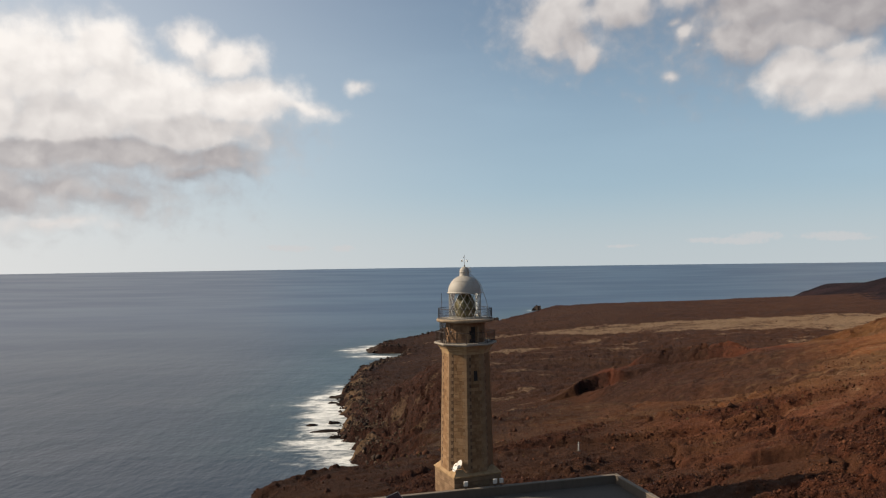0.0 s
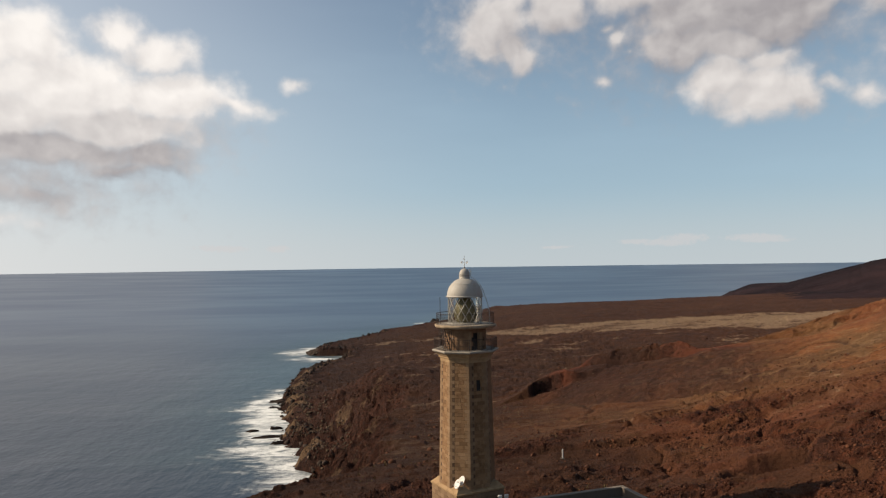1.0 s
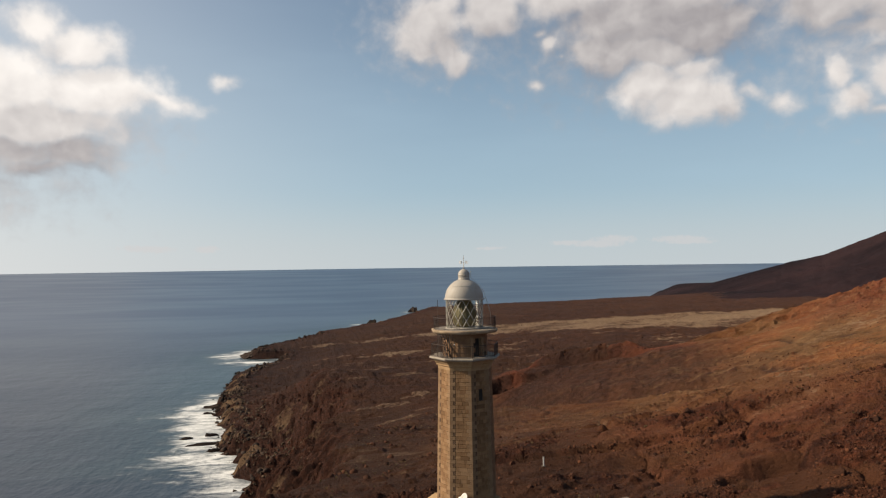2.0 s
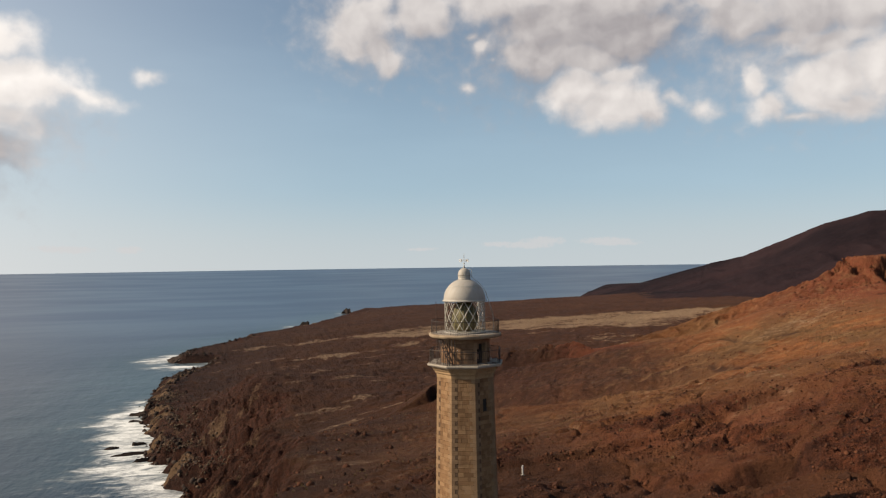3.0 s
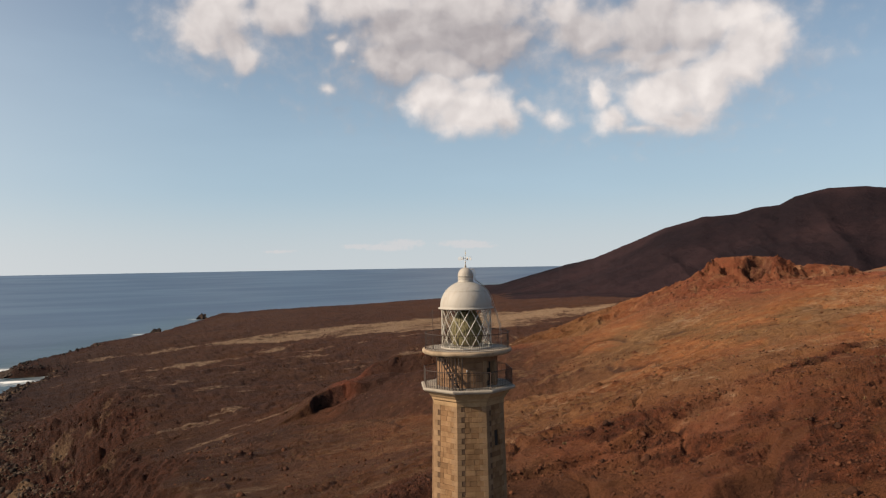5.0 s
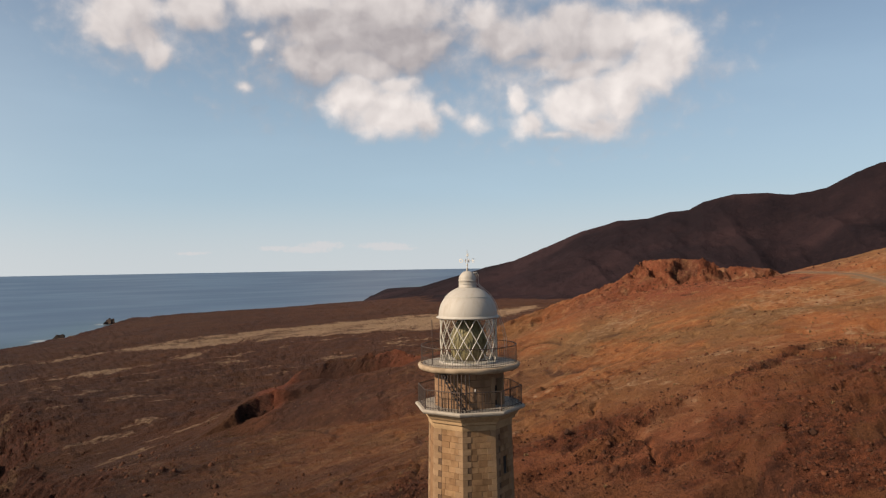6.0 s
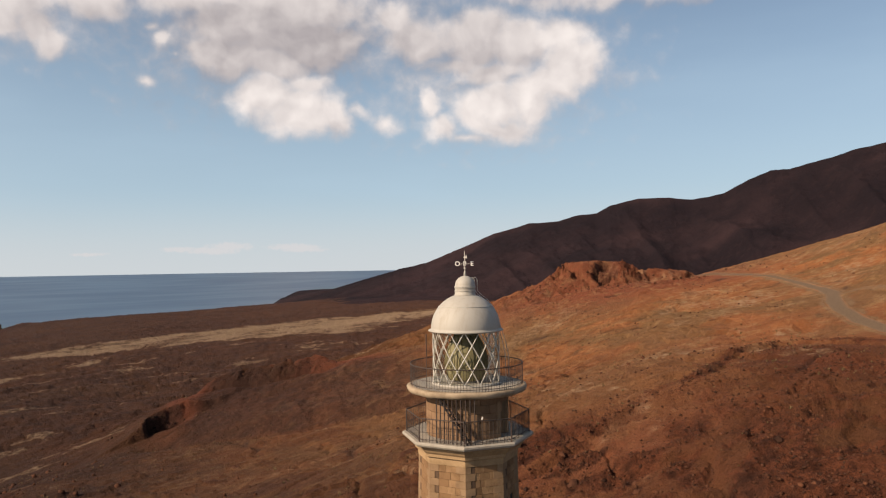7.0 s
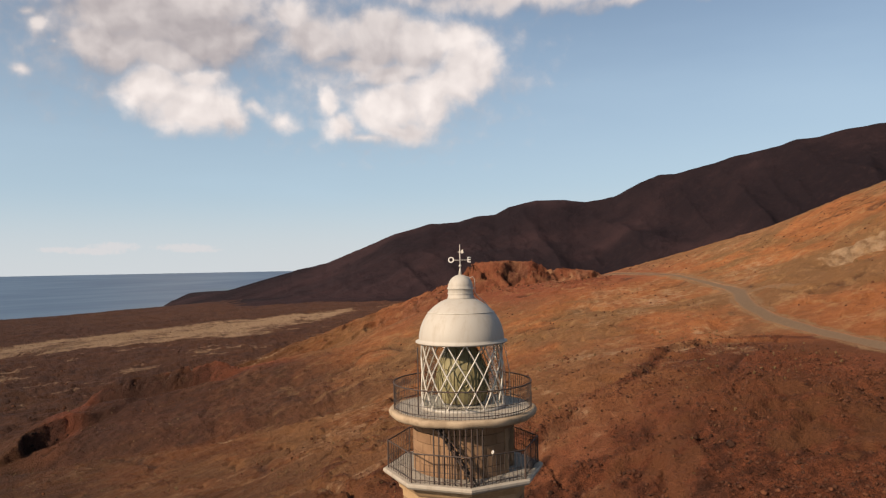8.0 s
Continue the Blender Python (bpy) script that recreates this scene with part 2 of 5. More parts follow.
# ---- materials ----
def make_ground_material():
    m, n = material("volcanic_ground")
    at = n.place()
    grass, rocky, dark = n.split(n.attribute("cover"))
    road, red, pale = n.split(n.attribute("marks"))
    warm = n.split(n.attribute("soil"))[0]
    broad = n.noise(at, 0.012, 4.0, 0.6)
    patch = n.noise(at, 0.07, 6.0, 0.65, 0.4)
    grain = n.noise(at, 0.55, 7.0, 0.7)
    speck = n.noise(at, 3.0, 4.0, 0.7)
    base = n.mix(n.ramp(patch, 0.3, 0.7), (0.042, 0.0165, 0.0080), (0.082, 0.0318, 0.0140))
    base = n.mix(n.ramp(broad, 0.42, 0.65, 0.0, 0.6), base, (0.085, 0.0375, 0.0155))
    base = n.mix(n.math("MULTIPLY", warm, n.ramp(patch, 0.3, 0.7, 0.55, 1.0)), base, n.mix(n.ramp(grain, 0.3, 0.7), (0.214, 0.075, 0.0265), (0.338, 0.140, 0.052)))
    olive = n.noise(at, 0.028, 5.0, 0.62, 0.6)
    base = n.mix(n.math("MULTIPLY", warm, n.ramp(olive, 0.41, 0.56, 0.0, 0.95)), base, n.mix(grain, (0.100, 0.053, 0.0235), (0.188, 0.103, 0.046)))
    base = n.mix(n.math("MULTIPLY", red, n.ramp(grain, 0.2, 0.7, 0.5, 1.0)), base, n.mix(grain, (0.094, 0.0282, 0.0150), (0.230, 0.0700, 0.0360)))
    straw = n.mix(n.ramp(grain, 0.3, 0.7), (0.142, 0.087, 0.050), (0.300, 0.203, 0.126))
    ragged = n.ramp(n.math("ADD", grass, n.math("ADD", n.math("MULTIPLY", n.math("SUBTRACT", patch, 0.5), 0.9), n.math("MULTIPLY", n.math("SUBTRACT", grain, 0.5), 1.0))), 0.32, 0.8)
    base = n.mix(ragged, base, straw)
    stone = n.mix(n.ramp(grain, 0.3, 0.75), (0.030, 0.0106, 0.0062), (0.122, 0.0395, 0.0182))
    base = n.mix(n.ramp(n.math("ADD", rocky, n.math("MULTIPLY", n.math("SUBTRACT", grain, 0.5), 0.8)), 0.3, 0.75), base, stone)
    base = n.mix(n.math("MULTIPLY", dark, n.ramp(patch, 0.35, 0.65, 0.98, 0.72)), base, n.mix(n.ramp(grain, 0.3, 0.7), (0.024, 0.0125, 0.0095), (0.058, 0.0275, 0.0195)))
    base = n.mix(n.ramp(n.math("ADD", pale, n.math("MULTIPLY", n.math("SUBTRACT", grain, 0.5), 0.7)), 0.4, 0.75), base, n.mix(patch, (0.150, 0.084, 0.044), (0.185, 0.118, 0.068)))
    base = n.mix(n.math("MULTIPLY", warm, n.ramp(n.noise(n.vec("MULTIPLY", at, (0.6, 1.0, 1.0)), 0.24, 7.0, 0.75), 0.5, 0.66, 0.0, 0.6)), base, (0.273, 0.1599, 0.078))
    base = n.mix(n.ramp(speck, 0.56, 0.74, 0.0, 0.36), base, (0.0218, 0.0125, 0.0094))
    base = n.mix(n.ramp(n.noise(at, 1.3, 5.0, 0.7), 0.66, 0.76, 0.0, 0.5), base, (0.156, 0.0975, 0.0624))
    track = n.mix(n.ramp(speck, 0.3, 0.7), (0.064, 0.043, 0.028), (0.092, 0.062, 0.040))
    base = n.mix(road, base, track)
    rough = n.math("MULTIPLY", n.math("SUBTRACT", 1.0, road), 1.0)
    edge = n.voronoi(n.vec("ADD", at, n.vec("MULTIPLY", n.noise(at, 0.7, 4.0, 0.6, colour=True), (1.6, 1.6, 1.6))), 0.62, "DISTANCE_TO_EDGE").outputs["Distance"]
    split_ = n.ramp(edge, 0.0, 0.16)
    normal = n.bump(grain, n.math("MULTIPLY", rough, 0.95), 2.0)
    normal = n.bump(split_, n.math("MULTIPLY", n.math("MULTIPLY", rough, n.math("ADD", rocky, 0.1)), 0.6), 0.55, normal)
    normal = n.bump(speck, n.math("MULTIPLY", rough, 0.85), 0.32, normal)
    n.surface(base, 0.95, normal, 0.0, 0.12, Diffuse_Roughness=1.0)
    return m


def make_mountain_material():
    m, n = material("dark_lava_slope")
    at = n.place()
    broad = n.noise(at, 0.004, 5.0, 0.6)
    patch = n.noise(at, 0.03, 6.0, 0.65)
    # cloud shade over the whole slope is put into this near-black base
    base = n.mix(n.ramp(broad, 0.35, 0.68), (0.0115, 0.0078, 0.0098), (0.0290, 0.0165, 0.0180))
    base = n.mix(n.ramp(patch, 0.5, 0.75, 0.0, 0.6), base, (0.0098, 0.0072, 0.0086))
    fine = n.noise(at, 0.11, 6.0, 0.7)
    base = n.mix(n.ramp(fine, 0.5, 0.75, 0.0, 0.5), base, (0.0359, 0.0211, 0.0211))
    n.surface(base, 1.0, n.bump(fine, 0.6, 5.0, n.bump(patch, 0.5, 14.0)), 0.0, 0.05)
    return m


def make_sea_material():
    m, n = material("sea_water")
    at = n.place()
    foam, shallow, far = n.split(n.attribute("shore"))
    swell = n.noise(n.vec("MULTIPLY", at, (0.035, 0.014, 0.03)), 1.0, 4.0, 0.55)
    chop = n.noise(n.vec("MULTIPLY", at, (0.3, 0.16, 0.2)), 1.0, 5.0, 0.6)
    gust = n.noise(n.vec("MULTIPLY", at, (0.0016, 0.0042, 0.001)), 1.0, 4.0, 0.6)
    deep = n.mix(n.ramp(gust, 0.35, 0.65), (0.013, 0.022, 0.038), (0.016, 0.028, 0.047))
    # distance haze painted in: far water takes a lighter, bluer base
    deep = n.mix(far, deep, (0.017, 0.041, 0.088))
    water = n.mix(shallow, deep, (0.016, 0.048, 0.055))
    streak = n.noise(n.vec("MULTIPLY", at, (0.028, 0.10, 0.0)), 1.0, 7.0, 0.7, 1.2)
    lace = n.noise(n.vec("MULTIPLY", at, (0.16, 0.3, 0.0)), 1.0, 5.0, 0.7, 0.8)
    froth = n.math("ADD", n.math("MULTIPLY", streak, 0.65), n.math("MULTIPLY", lace, 0.35))
    froth = n.math("MULTIPLY_ADD", n.math("SUBTRACT", froth, 0.5), 2.0, 0.5)
    white = n.ramp(n.math("ADD", froth, n.math("MULTIPLY", foam, 0.60)), 0.80, 1.30)
    water = n.mix(white, water, (0.74, 0.75, 0.73))
    rough = n.math("ADD", n.math("ADD", n.ramp(gust, 0.3, 0.7, 0.30, 0.36), n.math("MULTIPLY", far, 0.0)), n.math("MULTIPLY", white, 0.5))
    gleam = n.math("ADD", 0.60, n.math("MULTIPLY", far, -0.06))
    calm = n.math("SUBTRACT", 1.0, far)
    normal = n.bump(swell, n.math("MULTIPLY", calm, 0.6), 3.0)
    normal = n.bump(chop, n.math("MULTIPLY", calm, 0.7), 0.6, normal)
    n.surface(water, rough, normal, 0.0, gleam, IOR=1.33)
    return m


GROUND, MOUNTAIN, SEA = make_ground_material(), make_mountain_material(), make_sea_material()


# ---- lie of the land ----
def lattice(ix, iy, seed):
    h = (ix.astype(np.int64) * 374761393 + iy.astype(np.int64) * 668265263 + seed * 982451653) & 0xFFFFFFFF
    h = ((h ^ (h >> 13)) * 1274126177) & 0xFFFFFFFF
    return ((h ^ (h >> 16)) & 0xFFFF) / 65535.0


def value_noise(x, y, seed=0):
    ix, iy = np.floor(x), np.floor(y)
    fx, fy = x - ix, y - iy
    fx, fy = fx * fx * fx * (fx * (fx * 6 - 15) + 10), fy * fy * fy * (fy * (fy * 6 - 15) + 10)
    a, b = lattice(ix, iy, seed), lattice(ix + 1, iy, seed)
    c, d = lattice(ix, iy + 1, seed), lattice(ix + 1, iy + 1, seed)
    return (a + (b - a) * fx) * (1 - fy) + (c + (d - c) * fx) * fy


def fbm(x, y, seed=0, octaves=5, gain=0.5):
    total, size, weight = 0.0, 1.0, 0.0
    for i in range(octaves):
        c, s = math.cos(0.6 * i), math.sin(0.6 * i)
        total = total + size * value_noise((x * c - y * s) * 2 ** i + 17.3 * i, (x * s + y * c) * 2 ** i - 9.1 * i, seed + i)
        weight, size = weight + size, size * gain
    return total / weight


def ridged(x, y, seed=0, octaves=5):
    total, size, weight = 0.0, 1.0, 0.0
    for i in range(octaves):
        c, s = math.cos(0.8 * i), math.sin(0.8 * i)
        total = total + size * (1 - np.abs(2 * value_noise((x * c - y * s) * 2 ** i, (x * s + y * c) * 2 ** i, seed + i) - 1))
        weight, size = weight + size, size * 0.55
    return total / weight


def cells(x, y, seed=0):
    """Cell noise: distance to the nearest and second nearest point, and a random number for the cell."""
    ix, iy = np.floor(x), np.floor(y)
    near, second, own = np.full(x.shape, 9.0), np.full(x.shape, 9.0), np.zeros(x.shape)
    for dx in (-1, 0, 1):
        for dy in (-1, 0, 1):
            cx, cy = ix + dx, iy + dy
            d = np.hypot(cx + lattice(cx, cy, seed) - x, cy + lattice(cx, cy, seed + 7) - y)
            closer = d < near
            second = np.where(closer, near, np.minimum(second, d))
            own = np.where(closer, lattice(cx, cy, seed + 13), own)
            near = np.where(closer, d, near)
    return near, second, own


def blocks(x, y, size, seed):
    """Relief of broken lava slabs, about -0.5 to 0.5, with cracks between them."""
    wx, wy = x + size * 1.2 * (fbm(x / size / 1.5, y / size / 1.5, seed, 3) - 0.5), y + size * 1.2 * (fbm(x / size / 1.5, y / size / 1.5, seed + 5, 3) - 0.5)
    a, b, own = cells(wx / size, wy / size / 0.75, seed)
    return (own - 0.5) * smooth(0.02, 0.22, b - a) - 0.5 * smooth(0.14, 0.0, b - a)


def smooth(a, b, v):
    u = np.clip((v - a) / (b - a), 0, 1)
    return u * u * (3 - 2 * u)


SEA_LEVEL = -75.0
# The shoreline, from south to north and round to the east.
SHORE = [(-150, -600), (-120, -200), (-75, 0), (-56, 90), (-53, 106), (-39, 130), (-35, 155), (-36, 240), (-40, 310), (-41, 354), (-52, 388), (-60, 420), (-64, 455), (-70, 500), (-78, 545), (-80, 600),
         (-79, 650), (-76, 695), (-72, 732), (-45, 765), (-47, 796), (-78, 800), (-83, 820), (-80, 850), (-66, 893), (-50, 922), (-14, 982), (-12, 1036), (26, 1074), (90, 1182), (138, 1298), (192, 1430),
         (230, 1520), (420, 1540), (730, 1650), (1000, 1850), (1500, 2500)]
SWELLS = [(30, 58, 22, 2.7), (28, 80, 16, -2.4), (50, 72, 22, 2.8), (66, 92, 24, 4.5), (45, 110, 26, 2.8), (20, 95, 22, 4.0), (-15, 85, 25, 4.0),
          (110, 110, 35, 4.9), (110, 75, 40, -5.1), (150, 110, 40, -6.4), (150, 140, 28, 2.4), (205, 90, 42, -2.2), (195, 140, 40, -5.1)]
HILLS = [(150, 190, 40, 7.8), (20, 150, 35, -1.2), (70, 250, 50, 6.5), (120, 245, 50, 4.4), (0, 270, 60, -13.7), (-20, 340, 50, -9.4), (200, 230, 60, 2.8), (290, 280, 90, 10.7)]


def shore_distance(x, y):
    """Metres inland from the shoreline; negative out at sea."""
    best, inside = np.full(x.shape, 1e12), np.zeros(x.shape, bool)
    ring = SHORE + [(6000, 2500), (6000, -3000), (-150, -3000)]
    for i, (ax, ay) in enumerate(ring):
        bx, by = ring[(i + 1) % len(ring)]
        if i < len(SHORE) - 1:
            u = np.clip(((x - ax) * (bx - ax) + (y - ay) * (by - ay)) / ((bx - ax) ** 2 + (by - ay) ** 2), 0, 1)
            best = np.minimum(best, (x - ax - u * (bx - ax)) ** 2 + (y - ay - u * (by - ay)) ** 2)
        if ay != by:
            inside ^= ((ay > y) != (by > y)) & (x < (bx - ax) * (y - ay) / (by - ay) + ax)
    return np.sqrt(best) * np.where(inside, 1, -1)


def rough_shore(x, y):
    d = shore_distance(x, y)
    return d + 15 * (fbm(x / 44, y / 20, 3, 5, 0.62) - 0.5) + 20 * (ridged(x / 52, y / 11, 9, 4) - 0.60) * smooth(40, 5, np.abs(d)) * smooth(760, 640, y)


def lie(x, y):
    """The smooth height of the land."""
    u, v = (x - 60) / 100, (y - 130) / 100
    w = np.exp(-(((x - 60) ** 2 + (y - 130) ** 2) / 260.0 ** 2) ** 2)
    z = -36 - 0.024 * (y - 300) + 0.02 * x + w * (29.2 + 14.6 * u - 14.2 * v + 8.9 * u * u - 10.9 * u * v + 2.0 * v * v)
    for a, b, r, h in SWELLS + HILLS:
        z = z + h * np.exp(-((x - a) ** 2 + (y - b) ** 2) / (r * r))
    # behind the road's crest the land falls away again
    beyond = np.hypot(x + 17, y - 47)
    return z - smooth(200, 330, beyond) * smooth(80, 125, y - 0.08 * (x - 200)) * smooth(420, 250, y) * smooth(90, 150, x) * 7


ROAD = [(240, 215), (207, 167), (190, 148), (173.5, 130.5), (156.5, 115), (144, 105), (135, 99.5), (125, 95.5), (116, 91), (107.5, 85), (99.5, 78), (91, 71), (82, 64), (68, 52), (48, 30), (20, -10)]


def line_distance(x, y, line):
    best = np.full(x.shape, 1e12)
    for (ax, ay), (bx, by) in zip(line, line[1:]):
        u = np.clip(((x - ax) * (bx - ax) + (y - ay) * (by - ay)) / ((bx - ax) ** 2 + (by - ay) ** 2), 0, 1)
        best = np.minimum(best, (x - ax - u * (bx - ax)) ** 2 + (y - ay - u * (by - ay)) ** 2)
    return np.sqrt(best)


# The broken lava edge across the hillside: straw-coloured soil above it, reddish rock below.
SCARP = [(16, 93.5), (25.6, 91), (36, 89), (44, 88.6), (51, 88), (58, 85), (66, 87), (79, 90.5), (93, 88.5), (91, 70), (70, 48), (40, 20)]


def line_side(x, y, line):
    """Metres from a line, counted up on its left side and down on its right."""
    best, side = np.full(x.shape, 1e12), np.ones(x.shape)
    for (ax, ay), (bx, by) in zip(line, line[1:]):
        u = np.clip(((x - ax) * (bx - ax) + (y - ay) * (by - ay)) / ((bx - ax) ** 2 + (by - ay) ** 2), 0, 1)
        far = (x - ax - u * (bx - ax)) ** 2 + (y - ay - u * (by - ay)) ** 2
        side = np.where(far < best, np.sign((bx - ax) * (y - ay) - (by - ay) * (x - ax)), side)
        best = np.minimum(best, far)
    return np.sqrt(best) * side


def scarp_side(x, y):
    side = line_side(x, y, SCARP)
    return np.where(x > 91, np.abs(side), side)


def land(x, y):
    """Height and cover of the land: z, dry grass, rock, dark lava with painted shade, road, red scoria, pale stone."""
    d = rough_shore(x, y)
    z = lie(x, y)
    # red scoria crag: a flat broken top with cliffs round it, a lower shoulder, a dark recess under the edge
    crag, shoulder = line_distance(x, y, [(180, 201), (185.5, 188.5)]), line_distance(x, y, [(188, 185), (195, 179), (201, 170)])
    warp = 3.6 * blocks(x, y, 8.5, 56) + 0.9 * blocks(x, y, 3.6, 50) + 5.0 * (ridged(x / 10, y / 10, 57, 4) - 0.55)
    crag, shoulder = np.clip(crag - 3.0 + warp * smooth(0, 5, crag), 0, None), np.clip(shoulder - 2.2 + 0.8 * warp * smooth(0, 4, shoulder), 0, None)
    cone = 25.3 + 0.9 * (fbm(x / 4, y / 4, 21, 4) - 0.5) - 4.2 * smooth(0, 8.0, crag) - 0.36 * crag
    cone = np.maximum(cone, 22.1 + 1.0 * (fbm(x / 4, y / 4, 23, 4) - 0.5) - 1.6 * smooth(0, 3.5, shoulder) - 0.36 * shoulder)
    lift = np.clip(0.5 + (cone - z) / 3.0, 0, 1)
    z = z * (1 - lift) + cone * lift
    bowl = np.hypot(((x - 179.2) * 0.48 - (y - 188.6) * 0.88) / 4.4, ((x - 179.2) * 0.88 + (y - 188.6) * 0.48) / 6.2) + 0.5 * (fbm(x / 3, y / 3, 24, 3) - 0.5)
    z = z - 3.8 * smooth(1.05, 0.75, bowl)
    cone_rock = smooth(54, 28, np.hypot(x - 178, y - 184)) * (0.35 + 0.65 * smooth(0.4, 0.6, fbm(x / 8, y / 8, 22, 4)))
    # low crater hill with a pit in its flank
    u, v = 0.46 * x + 0.89 * y, 0.89 * x - 0.46 * y
    hem_u, rim_u = 204 - 0.53 * (v + 50) + 6 * (fbm(x / 18, y / 18, 30, 3) - 0.5), 252 - 0.37 * (v + 53) + 5 * (fbm(x / 9, y / 9, 29, 3) - 0.5)
    span = smooth(-74, -60, v) * smooth(22, -12, v)
    z = z - 3.0 * smooth(14, 0, np.abs(u - hem_u)) * span + 2.5 * smooth(26, 4, np.abs(u - rim_u)) * span - 4.5 * smooth(4, 12, u - rim_u) * smooth(40, 20, u - rim_u) * span
    # its rim is a broken wall of lava that fades into red scoria
    rim_ends = smooth(-60, -53, v) * smooth(-14, -28, v)
    rim = smooth(-3.2, -1.6, u - rim_u) * smooth(5.0, 1.5, u - rim_u) * rim_ends
    wall_up = smooth(-1.3, 0.5, u - rim_u) * smooth(11, 3, u - rim_u) * rim_ends
    z = z + wall_up * (3.1 + 2.0 * blocks(x, y, 5.0, 31) + 1.6 * (ridged(x / 4, y / 4, 34, 4) - 0.5)) - 2.0 * smooth(7, 1, np.abs(u - rim_u + 2.5)) * rim_ends
    z = z + span * smooth(-2, 6, u - hem_u) * smooth(0, -8, u - rim_u) * 0.9 * (ridged(v / 5 + 0.8 * fbm(x / 9, y / 9, 36, 3), u / 40, 37, 3) - 0.55)
    bx = x - 49.5
    by = y - 237 + 6 * smooth(-3.5, -8, bx) + 5 * smooth(5.0, 10, bx) + 4.5 * (fbm(x / 4, y / 4, 32, 3) - 0.5)
    z = z + 4.2 * np.exp(-(bx / 13) ** 2) * smooth(-1.4, 0.6, by) * smooth(34, 6, by) - 1.2 * smooth(5, 2, np.hypot(bx / 1.6, by + 3))
    pit = np.hypot((bx + 0.5) / 4.6, (y - 234.6) / 4.4) + 0.5 * (fbm(x / 2.5, y / 2.5, 33, 4) - 0.5)
    z = z - 4.2 * smooth(1.12, 0.78, pit)
    # hollow in the lava by the tower
    hollow = np.hypot((x - 31) / 1.4, y - 68)
    z = z - 2.6 * smooth(4.0, 1.5, hollow)
    # where lava breaks through the soil
    near = np.exp(-(((x - 34) / 36) ** 2 + ((y - 68) / 26) ** 2) ** 2) + np.exp(-(((x - 8) / 34) ** 2 + ((y - 90) / 13) ** 2) ** 2)
    near = near + 0.95 * np.exp(-((((x - 68) / 17) ** 2 + ((y - 71) / 13) ** 2)) ** 2)
    rocky = np.clip(near, 0, 1) * (0.12 + 0.88 * smooth(0.45, 0.58, fbm(x / 13 + 3, y / 9, 41, 5, 0.6) + 0.02))
    plain = smooth(255, 350, y + 0.1 * x) * (0.68 + 0.32 * smooth(0.40, 0.56, fbm(x / 60, y / 34, 44, 5)))
    crack = smooth(0.035, 0.0, np.abs(fbm(x / 34, y / 22, 47, 3) - 0.5)) * smooth(200, 130, np.hypot(x - 50, y - 90)) * smooth(0.42, 0.6, fbm(x / 9, y / 9, 48, 3))
    lumps = ridged(x / 5.5, y / 5.5, 51, 5) - 0.55
    slabs = 0.40 * blocks(x, y, 3.2, 64) + 0.34 * blocks(x, y, 1.4, 66)
    broken = np.clip(0.25 * smooth(0.45, 0.62, fbm(x / 17, y / 13, 65, 4)) * smooth(260, 150, np.hypot(x - 60, y - 60)) + 0.5 * np.exp(-(line_side(x, y, SCARP) / 1.2) ** 2) * smooth(0.40, 0.55, fbm(x / 8, y / 8, 67, 3)), 0, 1)
    z = z + rocky * (0.7 * lumps + 0.4 * (ridged(x / 1.7, y / 1.7, 52, 4) - 0.5)) + np.maximum(rocky, broken) * slabs + 1.1 * (fbm(x / 14, y / 14, 53, 6, 0.56) - 0.5) + 0.95 * (ridged(x / 6, y / 4.2, 60, 5) - 0.55) * smooth(0.38, 0.6, fbm(x / 24, y / 20, 62, 4))
    z = z + plain * (2.2 * (ridged(x / 15, y / 13, 54, 6) - 0.5) + 1.5 * blocks(x, y, 7.0, 68) + 4.0 * (fbm(x / 55, y / 40, 63, 4) - 0.5)) + (1.2 + 2.0 * smooth(150, 500, y)) * (fbm(x / 45, y / 45, 55, 4) - 0.5)
    z = z - crack * 0.5 + cone_rock * (0.8 * blocks(x, y, 2.2, 58) + 0.5 * blocks(x, y, 5.0, 59))
    ledge = scarp_side(x, y) + 2.5 * (fbm(x / 7, y / 7, 69, 4) - 0.5)
    ledge_on = smooth(0.34, 0.46, fbm(x / 15, y / 15, 70, 3))
    z = z + ledge_on * (0.45 * (smooth(-0.7, 0.3, ledge) - 1) * smooth(-14, -2, ledge) - 0.35 * np.exp(-((ledge + 0.6) / 0.45) ** 2))
    # short broken ledges along the contours of the hillside
    q = 0.33 * lie(x, y) + 3.2 * fbm(x / 21, y / 21, 76, 4)
    q = q - np.floor(q)
    shelfy = smooth(0.44, 0.58, fbm(x / 15, y / 11, 77, 4)) * smooth(190, 110, np.hypot(x - 40, y - 70)) * smooth(5, 20, x + 0.3 * (y - 60))
    shelfy = np.maximum(shelfy, 0.9 * np.clip(near, 0, 1) * smooth(20, 34, x) * smooth(0.40, 0.54, fbm(x / 10, y / 8, 78, 4)))
    z = z + shelfy * (0.5 * (smooth(0.45, 0.55, q) - q) - 0.45 * np.exp(-((q - 0.42) / 0.035) ** 2))
    stones = smooth(0.70, 0.84, value_noise(x / 1.5, y / 1.5, 58)) * smooth(0.4, 0.65, fbm(x / 18, y / 18, 59, 3))
    z = z + 0.45 * stones * smooth(240, 120, np.hypot(x, y - 60))
    # raw cut bank above the road
    out, side = 0.94 * (x - 151) + 0.34 * (y - 80), 0.94 * (y - 80) - 0.34 * (x - 151)
    out = out + 3.0 * (fbm(x / 5, y / 5, 91, 4) - 0.5) + 0.012 * side ** 2
